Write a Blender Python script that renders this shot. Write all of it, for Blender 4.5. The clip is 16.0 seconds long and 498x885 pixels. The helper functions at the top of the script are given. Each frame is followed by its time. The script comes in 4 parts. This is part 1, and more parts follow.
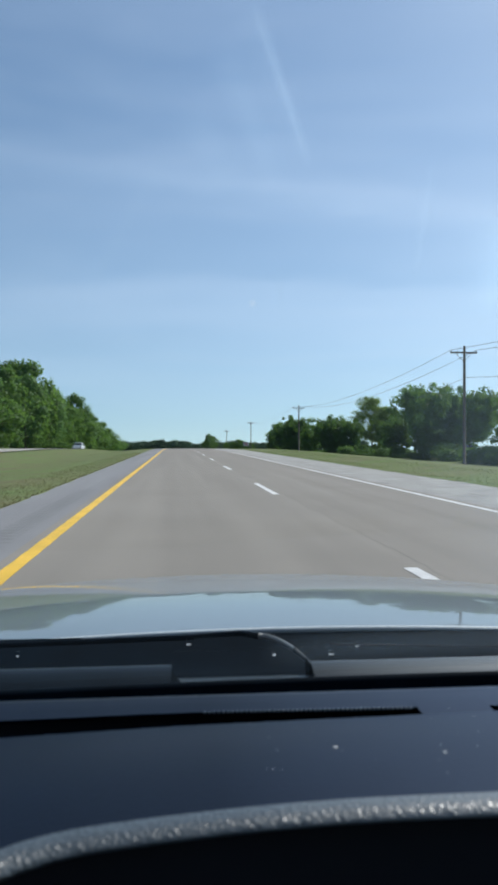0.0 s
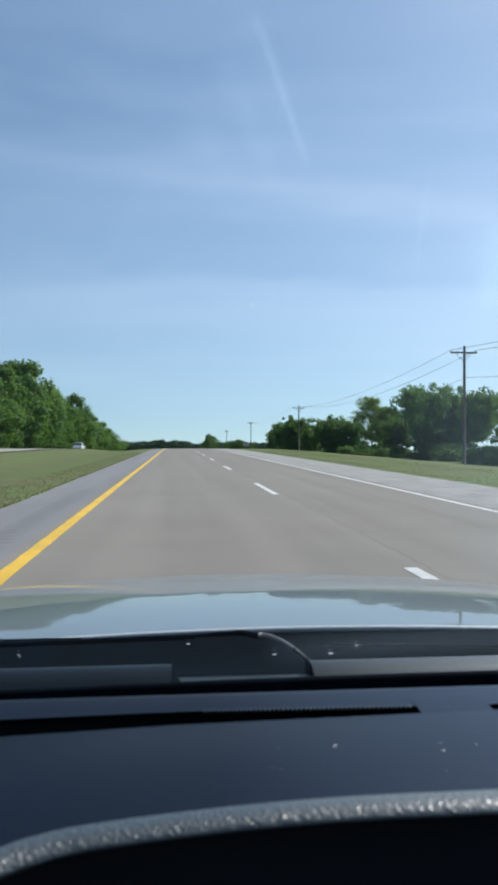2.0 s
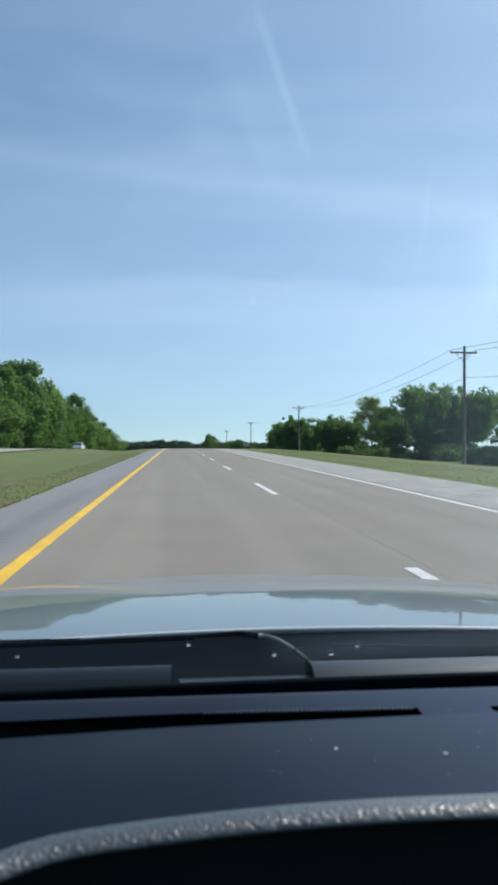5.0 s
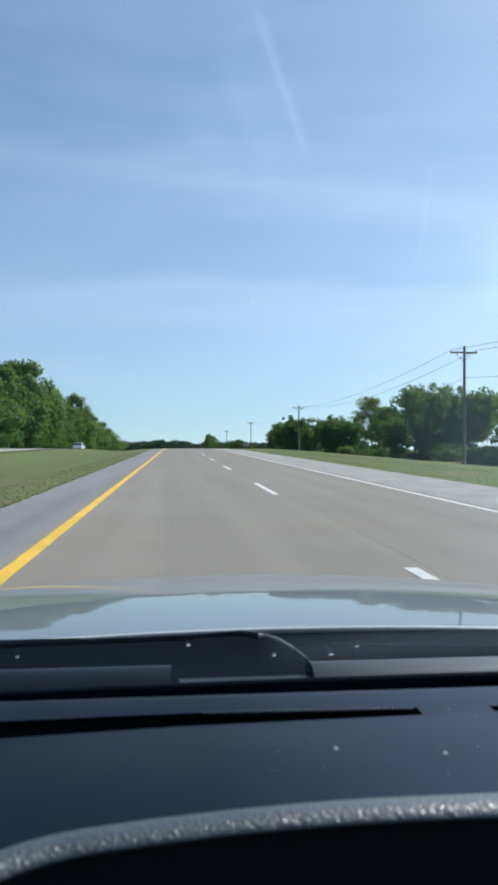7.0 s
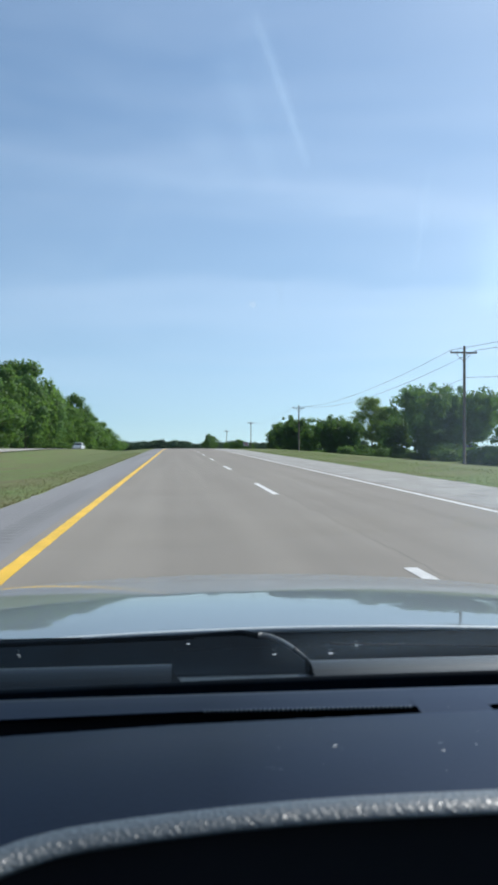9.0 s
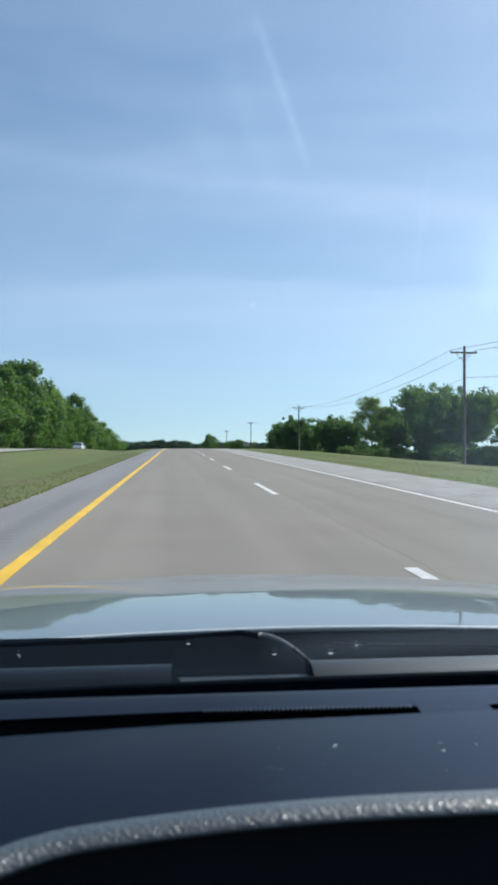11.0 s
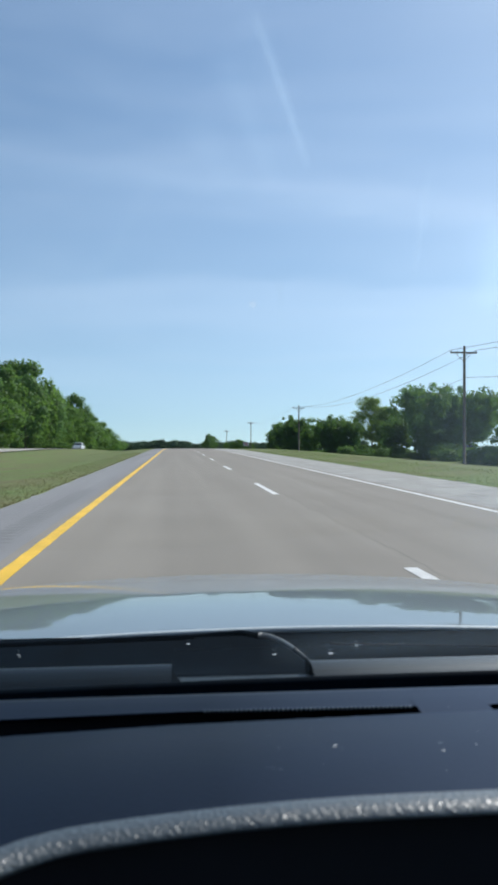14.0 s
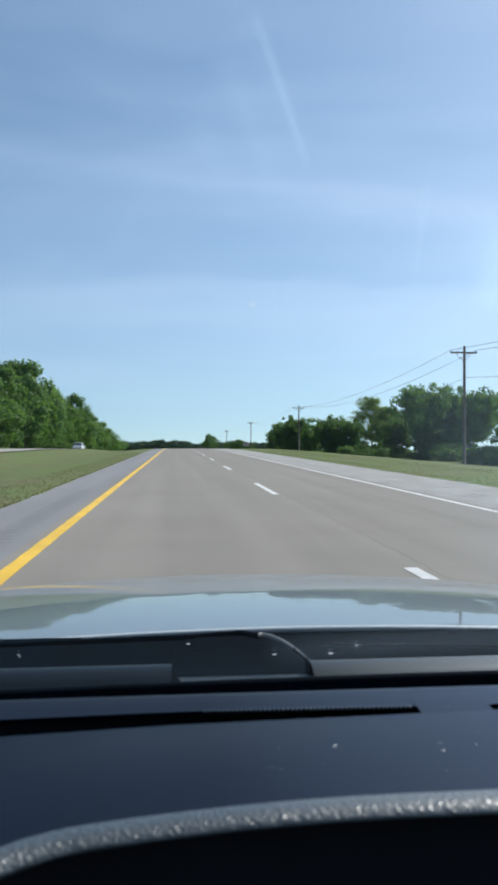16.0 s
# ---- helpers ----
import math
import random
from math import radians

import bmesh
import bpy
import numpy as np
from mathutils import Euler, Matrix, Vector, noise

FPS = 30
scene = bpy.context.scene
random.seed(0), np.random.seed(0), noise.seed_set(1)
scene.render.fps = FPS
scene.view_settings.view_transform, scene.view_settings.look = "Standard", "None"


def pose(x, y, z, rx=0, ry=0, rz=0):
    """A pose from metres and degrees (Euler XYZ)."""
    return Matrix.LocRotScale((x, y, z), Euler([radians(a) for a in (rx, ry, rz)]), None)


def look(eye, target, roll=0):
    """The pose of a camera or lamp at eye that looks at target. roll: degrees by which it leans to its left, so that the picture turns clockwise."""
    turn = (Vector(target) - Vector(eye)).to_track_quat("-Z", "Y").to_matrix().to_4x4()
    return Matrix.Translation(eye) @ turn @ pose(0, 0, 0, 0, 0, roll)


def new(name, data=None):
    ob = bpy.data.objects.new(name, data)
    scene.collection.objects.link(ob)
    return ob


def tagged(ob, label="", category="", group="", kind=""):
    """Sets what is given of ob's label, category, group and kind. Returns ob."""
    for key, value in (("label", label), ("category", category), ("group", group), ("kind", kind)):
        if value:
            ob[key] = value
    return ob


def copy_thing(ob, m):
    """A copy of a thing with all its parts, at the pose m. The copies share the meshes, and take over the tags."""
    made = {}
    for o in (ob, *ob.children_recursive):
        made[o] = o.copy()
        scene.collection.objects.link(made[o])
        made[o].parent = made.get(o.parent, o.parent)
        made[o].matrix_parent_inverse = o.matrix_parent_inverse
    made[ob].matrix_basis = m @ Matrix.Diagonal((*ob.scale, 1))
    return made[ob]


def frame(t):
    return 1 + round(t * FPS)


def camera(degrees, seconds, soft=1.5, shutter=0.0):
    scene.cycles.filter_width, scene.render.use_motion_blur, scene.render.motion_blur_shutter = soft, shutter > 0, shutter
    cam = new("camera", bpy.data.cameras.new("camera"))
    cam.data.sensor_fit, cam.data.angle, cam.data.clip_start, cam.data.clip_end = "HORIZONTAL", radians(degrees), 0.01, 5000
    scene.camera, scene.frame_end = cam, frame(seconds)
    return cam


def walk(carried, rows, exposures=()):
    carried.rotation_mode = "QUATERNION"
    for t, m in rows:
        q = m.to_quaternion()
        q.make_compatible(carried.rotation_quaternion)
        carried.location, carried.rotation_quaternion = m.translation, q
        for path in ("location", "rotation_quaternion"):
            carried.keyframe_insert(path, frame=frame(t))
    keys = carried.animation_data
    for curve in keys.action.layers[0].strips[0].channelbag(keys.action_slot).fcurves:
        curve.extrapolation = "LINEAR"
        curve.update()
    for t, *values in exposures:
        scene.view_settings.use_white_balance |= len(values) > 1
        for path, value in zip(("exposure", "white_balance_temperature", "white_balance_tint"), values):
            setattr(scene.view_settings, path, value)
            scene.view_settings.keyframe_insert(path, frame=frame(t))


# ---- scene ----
# The car stands in the left lane of a divided highway; a phone mounted over its dashboard looks out ahead.
EYE = 1.157          # height of the lens over the lane
YAW = -5.35          # the lens points a little right of the road's line
PITCH = -0.2

cam = camera(35.5, 16.0, 3.2)
# the phone focuses far off, so that the dashboard close by is soft
cam.data.dof.use_dof, cam.data.dof.focus_distance, cam.data.dof.aperture_fstop = True, 60.0, 29.0
# small sway of the mount towards the dashboard, in metres
SWAY = ((0.0, 0.002), (1.0, 0.002), (1.25, 0.006), (1.5, 0.012), (1.75, 0.005), (2.0, 0.0), (2.5, 0.002), (3.0, 0.002), (4.2, 0.003),
        (5.5, 0.004), (6.0, 0.005), (6.5, 0.005), (7.0, 0.003), (7.5, 0.005), (8.0, 0.0), (8.25, 0.005), (8.5, 0.011),
        (8.75, 0.003), (9.0, 0.0), (12.0, 0.0), (16.0, 0.0))
S_YAW, C_YAW = math.sin(radians(-YAW)), math.cos(radians(-YAW))
walk(cam, [(t, pose(s * S_YAW, s * C_YAW, EYE, 90 + PITCH, 0, YAW)) for t, s in SWAY],
     exposures=((0.0, -0.05), (2.5, 0.0), (5.5, 0.04), (7.0, 0.09), (8.0, 0.16), (9.0, 0.11), (11.5, 0.09), (12.5, 0.07), (16.0, 0.06)))

# ---- light ----
SUN_AZ, SUN_EL = 62.0, 46.0     # degrees right of the road's line, and up
world = bpy.data.worlds.new("sky")
scene.world = world
world.use_nodes = True
wt = world.node_tree
wt.nodes.clear()


def wnode(kind, **kw):
    n = wt.nodes.new(kind)
    for k, v in kw.items():
        n.inputs[k].default_value = v
    return n


sky = wt.nodes.new("ShaderNodeTexSky")
sky.sky_type = "NISHITA"
sky.sun_disc = False
sky.sun_elevation, sky.sun_rotation = radians(SUN_EL), radians(SUN_AZ)
sky.air_density, sky.dust_density, sky.ozone_density = 1.0, 1.0, 1.0
coords = wt.nodes.new("ShaderNodeTexCoord")
# the haze at the foot of the sky is cut off, so that it stays pale blue down to the land
parts_of = wt.nodes.new("ShaderNodeSeparateXYZ")
wt.links.new(coords.outputs["Generated"], parts_of.inputs["Vector"])
floor_z = wt.nodes.new("ShaderNodeMath")
floor_z.operation = "MAXIMUM"
floor_z.inputs[1].default_value = 0.0
wt.links.new(parts_of.outputs["Z"], floor_z.inputs[0])
lift_z = wt.nodes.new("ShaderNodeMath")
lift_z.inputs[1].default_value = 0.10
wt.links.new(floor_z.outputs[0], lift_z.inputs[0])
joined = wt.nodes.new("ShaderNodeCombineXYZ")
wt.links.new(parts_of.outputs["X"], joined.inputs["X"])
wt.links.new(parts_of.outputs["Y"], joined.inputs["Y"])
wt.links.new(lift_z.outputs[0], joined.inputs["Z"])
unit = wt.nodes.new("ShaderNodeVectorMath")
unit.operation = "NORMALIZE"
wt.links.new(joined.outputs["Vector"], unit.inputs[0])
wt.links.new(unit.outputs["Vector"], sky.inputs["Vector"])
tint = wt.nodes.new("ShaderNodeMixRGB")
tint.blend_type, tint.inputs["Fac"].default_value = "MULTIPLY", 1
tint.inputs["Color2"].default_value = (0.935, 1.06, 1.09, 1)
wt.links.new(sky.outputs["Color"], tint.inputs["Color1"])
# thin cirrus, drawn out sideways
stretch = wt.nodes.new("ShaderNodeMapping")
stretch.inputs["Scale"].default_value = (1.2, 1.2, 6.5)
wt.links.new(coords.outputs["Generated"], stretch.inputs["Vector"])
cirrus = wnode("ShaderNodeTexNoise", Scale=1.6, Detail=5.0, Roughness=0.55, Distortion=0.4)
wt.links.new(stretch.outputs["Vector"], cirrus.inputs["Vector"])
veil = wt.nodes.new("ShaderNodeMapRange")
veil.inputs["From Min"].default_value, veil.inputs["From Max"].default_value = 0.42, 0.8
veil.inputs["To Max"].default_value = 0.12
wt.links.new(cirrus.outputs["Fac"], veil.inputs["Value"])


def sky_math(op, *values):
    n = wt.nodes.new("ShaderNodeMath")
    n.operation = op
    for i, q in enumerate(values):
        if isinstance(q, (int, float)):
            n.inputs[i].default_value = q
        else:
            wt.links.new(q, n.inputs[i])
    return n.outputs[0]


# long banks of cirrus lying across the sky: steepness over the horizon, slant, half width, strength
ahead = sky_math("MAXIMUM", parts_of.outputs["Y"], 0.15)
steep = sky_math("DIVIDE", parts_of.outputs["Z"], ahead)
aside = sky_math("DIVIDE", parts_of.outputs["X"], ahead)
drift = wnode("ShaderNodeTexNoise", Scale=2.2, Detail=4.0, Roughness=0.6)
wt.links.new(stretch.outputs["Vector"], drift.inputs["Vector"])
veil_sum = veil.outputs["Result"]
spread_of_banks = sky_math("MINIMUM", sky_math("MAXIMUM", sky_math("MULTIPLY_ADD", aside, 1.1, 0.75), 0.4), 1.15)
for at, slant, wide, strong in ((0.328, -0.065, 0.022, 0.12), (0.365, -0.03, 0.030, 0.06), (0.300, 0.05, 0.03, 0.05), (0.165, -0.02, 0.040, 0.17), (0.185, 0.03, 0.012, 0.06), (0.24, 0.03, 0.03, 0.06), (0.105, 0.02, 0.012, 0.08), (0.08, 0.0, 0.012, 0.06)):
    line = sky_math("ADD", sky_math("MULTIPLY_ADD", aside, -slant, steep), sky_math("MULTIPLY_ADD", drift.outputs["Fac"], 0.09, -0.045 - at))
    bank = sky_math("POWER", 2.718, sky_math("MULTIPLY", sky_math("MULTIPLY", line, line), -1 / wide ** 2))
    veil_sum = sky_math("MULTIPLY_ADD", sky_math("MULTIPLY", bank, spread_of_banks), strong, veil_sum)
white = wt.nodes.new("ShaderNodeMixRGB")
white.inputs["Color2"].default_value = (7.0, 8.2, 9.8, 1)
wt.links.new(veil_sum, white.inputs["Fac"])
wt.links.new(tint.outputs["Color"], white.inputs["Color1"])
back = wnode("ShaderNodeBackground", Strength=0.130)
wt.links.new(white.outputs["Color"], back.inputs["Color"])
wout = wt.nodes.new("ShaderNodeOutputWorld")
wt.links.new(back.outputs["Background"], wout.inputs["Surface"])

sun = new("sun", bpy.data.lights.new("sun", "SUN"))
sun.data.energy, sun.data.angle, sun.data.color = 3.85, radians(0.53), (1.0, 0.97, 0.915)
to_sun = Vector((math.sin(radians(SUN_AZ)) * math.cos(radians(SUN_EL)),
                 math.cos(radians(SUN_AZ)) * math.cos(radians(SUN_EL)), math.sin(radians(SUN_EL))))
sun.matrix_world = look(to_sun * 300, (0, 0, 0))


# ---- materials ----
def material(name, color, rough=0.6, metal=0.0, vary=0.0, scale=3.0, fine=0.0, fine_scale=60.0, bump=0.0, bump_scale=80.0,
             bump_dist=0.01, random_tint=0.0, coat=0.0, specular=0.5, second=None, voronoi=False):
    """A principled material whose colour varies at two scales, with relief."""
    m = bpy.data.materials.new(name)
    m.use_nodes = True
    nt = m.node_tree
    b = nt.nodes["Principled BSDF"]
    b.inputs["Roughness"].default_value = rough
    b.inputs["Metallic"].default_value = metal
    b.inputs["Specular IOR Level"].default_value = specular
    b.inputs["Coat Weight"].default_value = coat
    b.inputs["Coat Roughness"].default_value = 0.03
    tc = nt.nodes.new("ShaderNodeTexCoord")
    dark = second or [c * (1 - vary) for c in color]
    light = [min(1, c * (1 + vary)) for c in color] if second is None else color
    n = nt.nodes.new("ShaderNodeTexNoise")
    n.inputs["Scale"].default_value, n.inputs["Detail"].default_value = scale, 5
    nt.links.new(tc.outputs["Object"], n.inputs["Vector"])
    ramp = nt.nodes.new("ShaderNodeMapRange")
    ramp.inputs["From Min"].default_value, ramp.inputs["From Max"].default_value = 0.32, 0.68
    nt.links.new(n.outputs["Fac"], ramp.inputs["Value"])
    mix = nt.nodes.new("ShaderNodeMixRGB")
    mix.inputs["Color1"].default_value, mix.inputs["Color2"].default_value = (*dark, 1), (*light, 1)
    nt.links.new(ramp.outputs["Result"], mix.inputs["Fac"])
    colour = mix.outputs["Color"]
    if fine:
        g = nt.nodes.new("ShaderNodeTexNoise")
        g.inputs["Scale"].default_value, g.inputs["Detail"].default_value = fine_scale, 3
        nt.links.new(tc.outputs["Object"], g.inputs["Vector"])
        r = nt.nodes.new("ShaderNodeMapRange")
        r.inputs["From Min"].default_value, r.inputs["From Max"].default_value = 0.3, 0.7
        r.inputs["To Min"].default_value, r.inputs["To Max"].default_value = 1 - fine, 1 + fine
        nt.links.new(g.outputs["Fac"], r.inputs["Value"])
        mul = nt.nodes.new("ShaderNodeMixRGB")
        mul.blend_type, mul.inputs["Fac"].default_value = "MULTIPLY", 1
        nt.links.new(colour, mul.inputs["Color1"])
        nt.links.new(r.outputs["Result"], mul.inputs["Color2"])
        colour = mul.outputs["Color"]
    if random_tint:
        oi = nt.nodes.new("ShaderNodeObjectInfo")
        geo = nt.nodes.new("ShaderNodeNewGeometry")
        add = nt.nodes.new("ShaderNodeMath")
        add.operation = "ADD"
        nt.links.new(oi.outputs["Random"], add.inputs[0])
        nt.links.new(geo.outputs["Random Per Island"], add.inputs[1])
        r = nt.nodes.new("ShaderNodeMapRange")
        r.inputs["From Max"].default_value = 2
        r.inputs["To Min"].default_value, r.inputs["To Max"].default_value = 1 - random_tint, 1 + random_tint
        nt.links.new(add.outputs[0], r.inputs["Value"])
        mul = nt.nodes.new("ShaderNodeMixRGB")
        mul.blend_type, mul.inputs["Fac"].default_value = "MULTIPLY", 1
        nt.links.new(colour, mul.inputs["Color1"])
        nt.links.new(r.outputs["Result"], mul.inputs["Color2"])
        colour = mul.outputs["Color"]
    nt.links.new(colour, b.inputs["Base Color"])
    if bump:
        if voronoi:
            h = nt.nodes.new("ShaderNodeTexVoronoi")
            h.feature = "SMOOTH_F1"
            h.inputs["Scale"].default_value = bump_scale
            out = h.outputs["Distance"]
        else:
            h = nt.nodes.new("ShaderNodeTexNoise")
            h.inputs["Scale"].default_value, h.inputs["Detail"].default_value = bump_scale, 4
            out = h.outputs["Fac"]
        nt.links.new(tc.outputs["Object"], h.inputs["Vector"])
        bn = nt.nodes.new("ShaderNodeBump")
        bn.inputs["Strength"].default_value, bn.inputs["Distance"].default_value = bump, bump_dist
        nt.links.new(out, bn.inputs["Height"])
        nt.links.new(bn.outputs["Normal"], b.inputs["Normal"])
    return m


def foliage(name, color, through_color, vary=0.35):
    """Leaves: gloss on top, light shining through."""
    m = material(name, color, rough=0.5, vary=0.25, scale=0.6, random_tint=vary, specular=0.2)
    nt = m.node_tree
    b = nt.nodes["Principled BSDF"]
    tr = nt.nodes.new("ShaderNodeBsdfTranslucent")
    tr.inputs["Color"].default_value = (*through_color, 1)
    mix = nt.nodes.new("ShaderNodeMixShader")
    mix.inputs["Fac"].default_value = 0.4
    out = nt.nodes["Material Output"]
    nt.links.new(b.outputs["BSDF"], mix.inputs[1])
    nt.links.new(tr.outputs["BSDF"], mix.inputs[2])
    nt.links.new(mix.outputs["Shader"], out.inputs["Surface"])
    return m


def asphalt(name, color, seam=None):
    """Worn asphalt with stone grain, blotches, wheel tracks and, where seam is given, an open joint along the road."""
    m = material(name, color, rough=0.85, vary=0.05, scale=0.5, fine=0.2, fine_scale=55, bump=0.5, bump_scale=90, bump_dist=0.006, specular=0.3)
    nt = m.node_tree
    b = nt.nodes["Principled BSDF"]
    base = b.inputs["Base Color"].links[0].from_socket
    tc = nt.nodes.new("ShaderNodeTexCoord")
    # long streaks along the way
    mp = nt.nodes.new("ShaderNodeMapping")
    mp.inputs["Scale"].default_value = (1.6, 0.03, 1.0)
    nt.links.new(tc.outputs["Object"], mp.inputs["Vector"])
    n = nt.nodes.new("ShaderNodeTexNoise")
    n.inputs["Scale"].default_value, n.inputs["Detail"].default_value = 1.0, 4
    nt.links.new(mp.outputs["Vector"], n.inputs["Vector"])
    r = nt.nodes.new("ShaderNodeMapRange")
    r.inputs["From Min"].default_value, r.inputs["From Max"].default_value = 0.3, 0.7
    r.inputs["To Min"].default_value, r.inputs["To Max"].default_value = 0.88, 1.1
    nt.links.new(n.outputs["Fac"], r.inputs["Value"])
    mul = nt.nodes.new("ShaderNodeMixRGB")
    mul.blend_type, mul.inputs["Fac"].default_value = "MULTIPLY", 1
    nt.links.new(base, mul.inputs["Color1"])
    nt.links.new(r.outputs["Result"], mul.inputs["Color2"])
    colour = mul.outputs["Color"]
    if seam is not None:
        sep = nt.nodes.new("ShaderNodeSeparateXYZ")
        nt.links.new(tc.outputs["Object"], sep.inputs["Vector"])
        wob = nt.nodes.new("ShaderNodeTexNoise")
        wob.inputs["Scale"].default_value, wob.inputs["Detail"].default_value = 1.1, 6
        nt.links.new(tc.outputs["Object"], wob.inputs["Vector"])
        a = nt.nodes.new("ShaderNodeMath")
        a.operation = "MULTIPLY_ADD"
        a.inputs[1].default_value, a.inputs[2].default_value = 0.24, -0.12 - seam
        nt.links.new(wob.outputs["Fac"], a.inputs[0])
        s = nt.nodes.new("ShaderNodeMath")
        nt.links.new(sep.outputs["X"], s.inputs[0])
        nt.links.new(a.outputs[0], s.inputs[1])
        ab = nt.nodes.new("ShaderNodeMath")
        ab.operation = "ABSOLUTE"
        nt.links.new(s.outputs[0], ab.inputs[0])
        f = nt.nodes.new("ShaderNodeMapRange")
        f.inputs["From Min"].default_value, f.inputs["From Max"].default_value = 0.002, 0.022
        f.inputs["To Min"].default_value, f.inputs["To Max"].default_value = 0.28, 0.0
        nt.links.new(ab.outputs[0], f.inputs["Value"])
        mk = nt.nodes.new("ShaderNodeMixRGB")
        mk.inputs["Color2"].default_value = (0.05, 0.047, 0.043, 1)
        nt.links.new(f.outputs["Result"], mk.inputs["Fac"])
        nt.links.new(colour, mk.inputs["Color1"])
        colour = mk.outputs["Color"]
    nt.links.new(colour, b.inputs["Base Color"])
    return m


M_ROAD = asphalt("worn asphalt", (0.275, 0.250, 0.215), seam=2.28)
M_SHOULDER = asphalt("shoulder asphalt", (0.26, 0.258, 0.26))
M_OLDROAD = asphalt("pale old asphalt", (0.40, 0.385, 0.35))
M_GRAVEL = material("pale gravel", (0.36, 0.35, 0.325), 0.95, vary=0.2, scale=1.2, fine=0.35, fine_scale=30, bump=0.8, bump_scale=40, bump_dist=0.02)
M_YELLOW = material("yellow road paint", (0.88, 0.54, 0.05), 0.6, vary=0.12, scale=2.5, fine=0.12, fine_scale=40)
M_WHITE = material("white road paint", (0.74, 0.73, 0.70), 0.6, vary=0.1, scale=2.5, fine=0.15, fine_scale=40)
M_GROUND = material("mown grass", (0.132, 0.196, 0.058), 0.9, second=(0.165, 0.155, 0.074), scale=0.3, fine=0.36, fine_scale=5, bump=0.4, bump_scale=9, bump_dist=0.06, specular=0.2)
M_GRASS = foliage("grass blades", (0.135, 0.175, 0.05), (0.21, 0.28, 0.07), 0.12)
M_DRYGRASS = foliage("dry grass blades", (0.165, 0.155, 0.07), (0.24, 0.22, 0.09), 0.15)
M_LEAF = foliage("broad leaves", (0.066, 0.13, 0.03), (0.21, 0.39, 0.06), 0.16)
M_LEAF2 = foliage("young leaves", (0.13, 0.205, 0.05), (0.40, 0.58, 0.13))
M_LEAF3 = foliage("dark leaves", (0.076, 0.150, 0.048), (0.25, 0.45, 0.10), 0.24)
# some of the distance haze is mixed into this bluish leaf colour
M_FARLEAF = foliage("hazy far leaves", (0.062, 0.112, 0.072), (0.14, 0.24, 0.12), 0.1)
M_NEEDLE = foliage("cedar needles", (0.05, 0.085, 0.05), (0.07, 0.12, 0.06))
M_BARK = material("grey bark", (0.10, 0.085, 0.068), 0.95, vary=0.3, scale=5, fine=0.3, fine_scale=30, bump=0.8, bump_scale=25, bump_dist=0.03)
M_POLE = material("weathered pole wood", (0.15, 0.125, 0.105), 0.9, vary=0.2, scale=2, fine=0.2, bump=0.4)
M_WIRE = material("cable", (0.03, 0.03, 0.03), 0.5)
M_CERAMIC = material("insulator", (0.25, 0.24, 0.22), 0.25)
M_PAINT = material("silver paint", (0.265, 0.303, 0.315), 0.42, metal=0.3, vary=0.03, scale=2, coat=0.78)
# pale silver that stands in for the glint along the bonnet's rear edge
M_EDGE = material("painted edge highlight", (0.62, 0.67, 0.68), 0.45, metal=0.1, vary=0.05, scale=6)
M_TRIM = material("black trim plastic", (0.002, 0.0058, 0.0105), 0.8, specular=0.05, vary=0.2, scale=20, fine=0.15, fine_scale=300, bump=0.15, bump_scale=500, bump_dist=0.001)
M_COWL = material("grey cowl plastic", (0.0050, 0.0105, 0.0155), 0.42, specular=0.31, vary=0.15, scale=12, fine=0.1, fine_scale=250, bump=0.12, bump_scale=600, bump_dist=0.001)
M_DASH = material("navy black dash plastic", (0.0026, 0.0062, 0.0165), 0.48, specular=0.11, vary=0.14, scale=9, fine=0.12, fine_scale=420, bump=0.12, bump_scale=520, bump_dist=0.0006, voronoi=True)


def painted_sheen(m, color, x0, x1, most):
    """Sheen put into the base colour: paler towards the passenger's side."""
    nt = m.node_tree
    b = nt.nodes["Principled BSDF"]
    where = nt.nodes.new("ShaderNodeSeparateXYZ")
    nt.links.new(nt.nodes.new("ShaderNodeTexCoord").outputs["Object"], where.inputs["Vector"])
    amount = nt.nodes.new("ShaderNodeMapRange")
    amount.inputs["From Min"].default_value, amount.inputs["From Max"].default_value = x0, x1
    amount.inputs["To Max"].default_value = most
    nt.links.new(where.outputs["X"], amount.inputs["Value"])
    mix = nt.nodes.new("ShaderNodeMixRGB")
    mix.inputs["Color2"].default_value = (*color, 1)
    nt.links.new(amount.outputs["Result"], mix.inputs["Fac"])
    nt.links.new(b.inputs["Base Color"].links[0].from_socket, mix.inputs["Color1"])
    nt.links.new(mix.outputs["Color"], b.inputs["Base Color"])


# the highlight on the cowl's right and the dash's sheen, as colour
painted_sheen(M_COWL, (0.31, 0.345, 0.36), 0.08, 0.36, 0.8)
painted_sheen(M_DASH, (0.040, 0.058, 0.098), 0.02, 0.24, 1.0)
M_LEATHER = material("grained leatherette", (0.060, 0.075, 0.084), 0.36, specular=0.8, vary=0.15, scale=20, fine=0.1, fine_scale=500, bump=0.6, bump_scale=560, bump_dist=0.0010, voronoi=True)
# the rim's brighter right end, painted the same way
painted_sheen(M_LEATHER, (0.29, 0.31, 0.31), 0.02, 0.22, 0.65)
M_BLACK = material("deep black plastic", (0.018, 0.018, 0.022), 0.85, specular=0.1, vary=0.1, scale=10)
M_ARM = material("light grey wiper paint", (0.16, 0.175, 0.18), 0.4, specular=0.6, vary=0.4, scale=30)
M_DUST = material("dust", (0.6, 0.6, 0.58), 0.9, vary=0.2, scale=50)
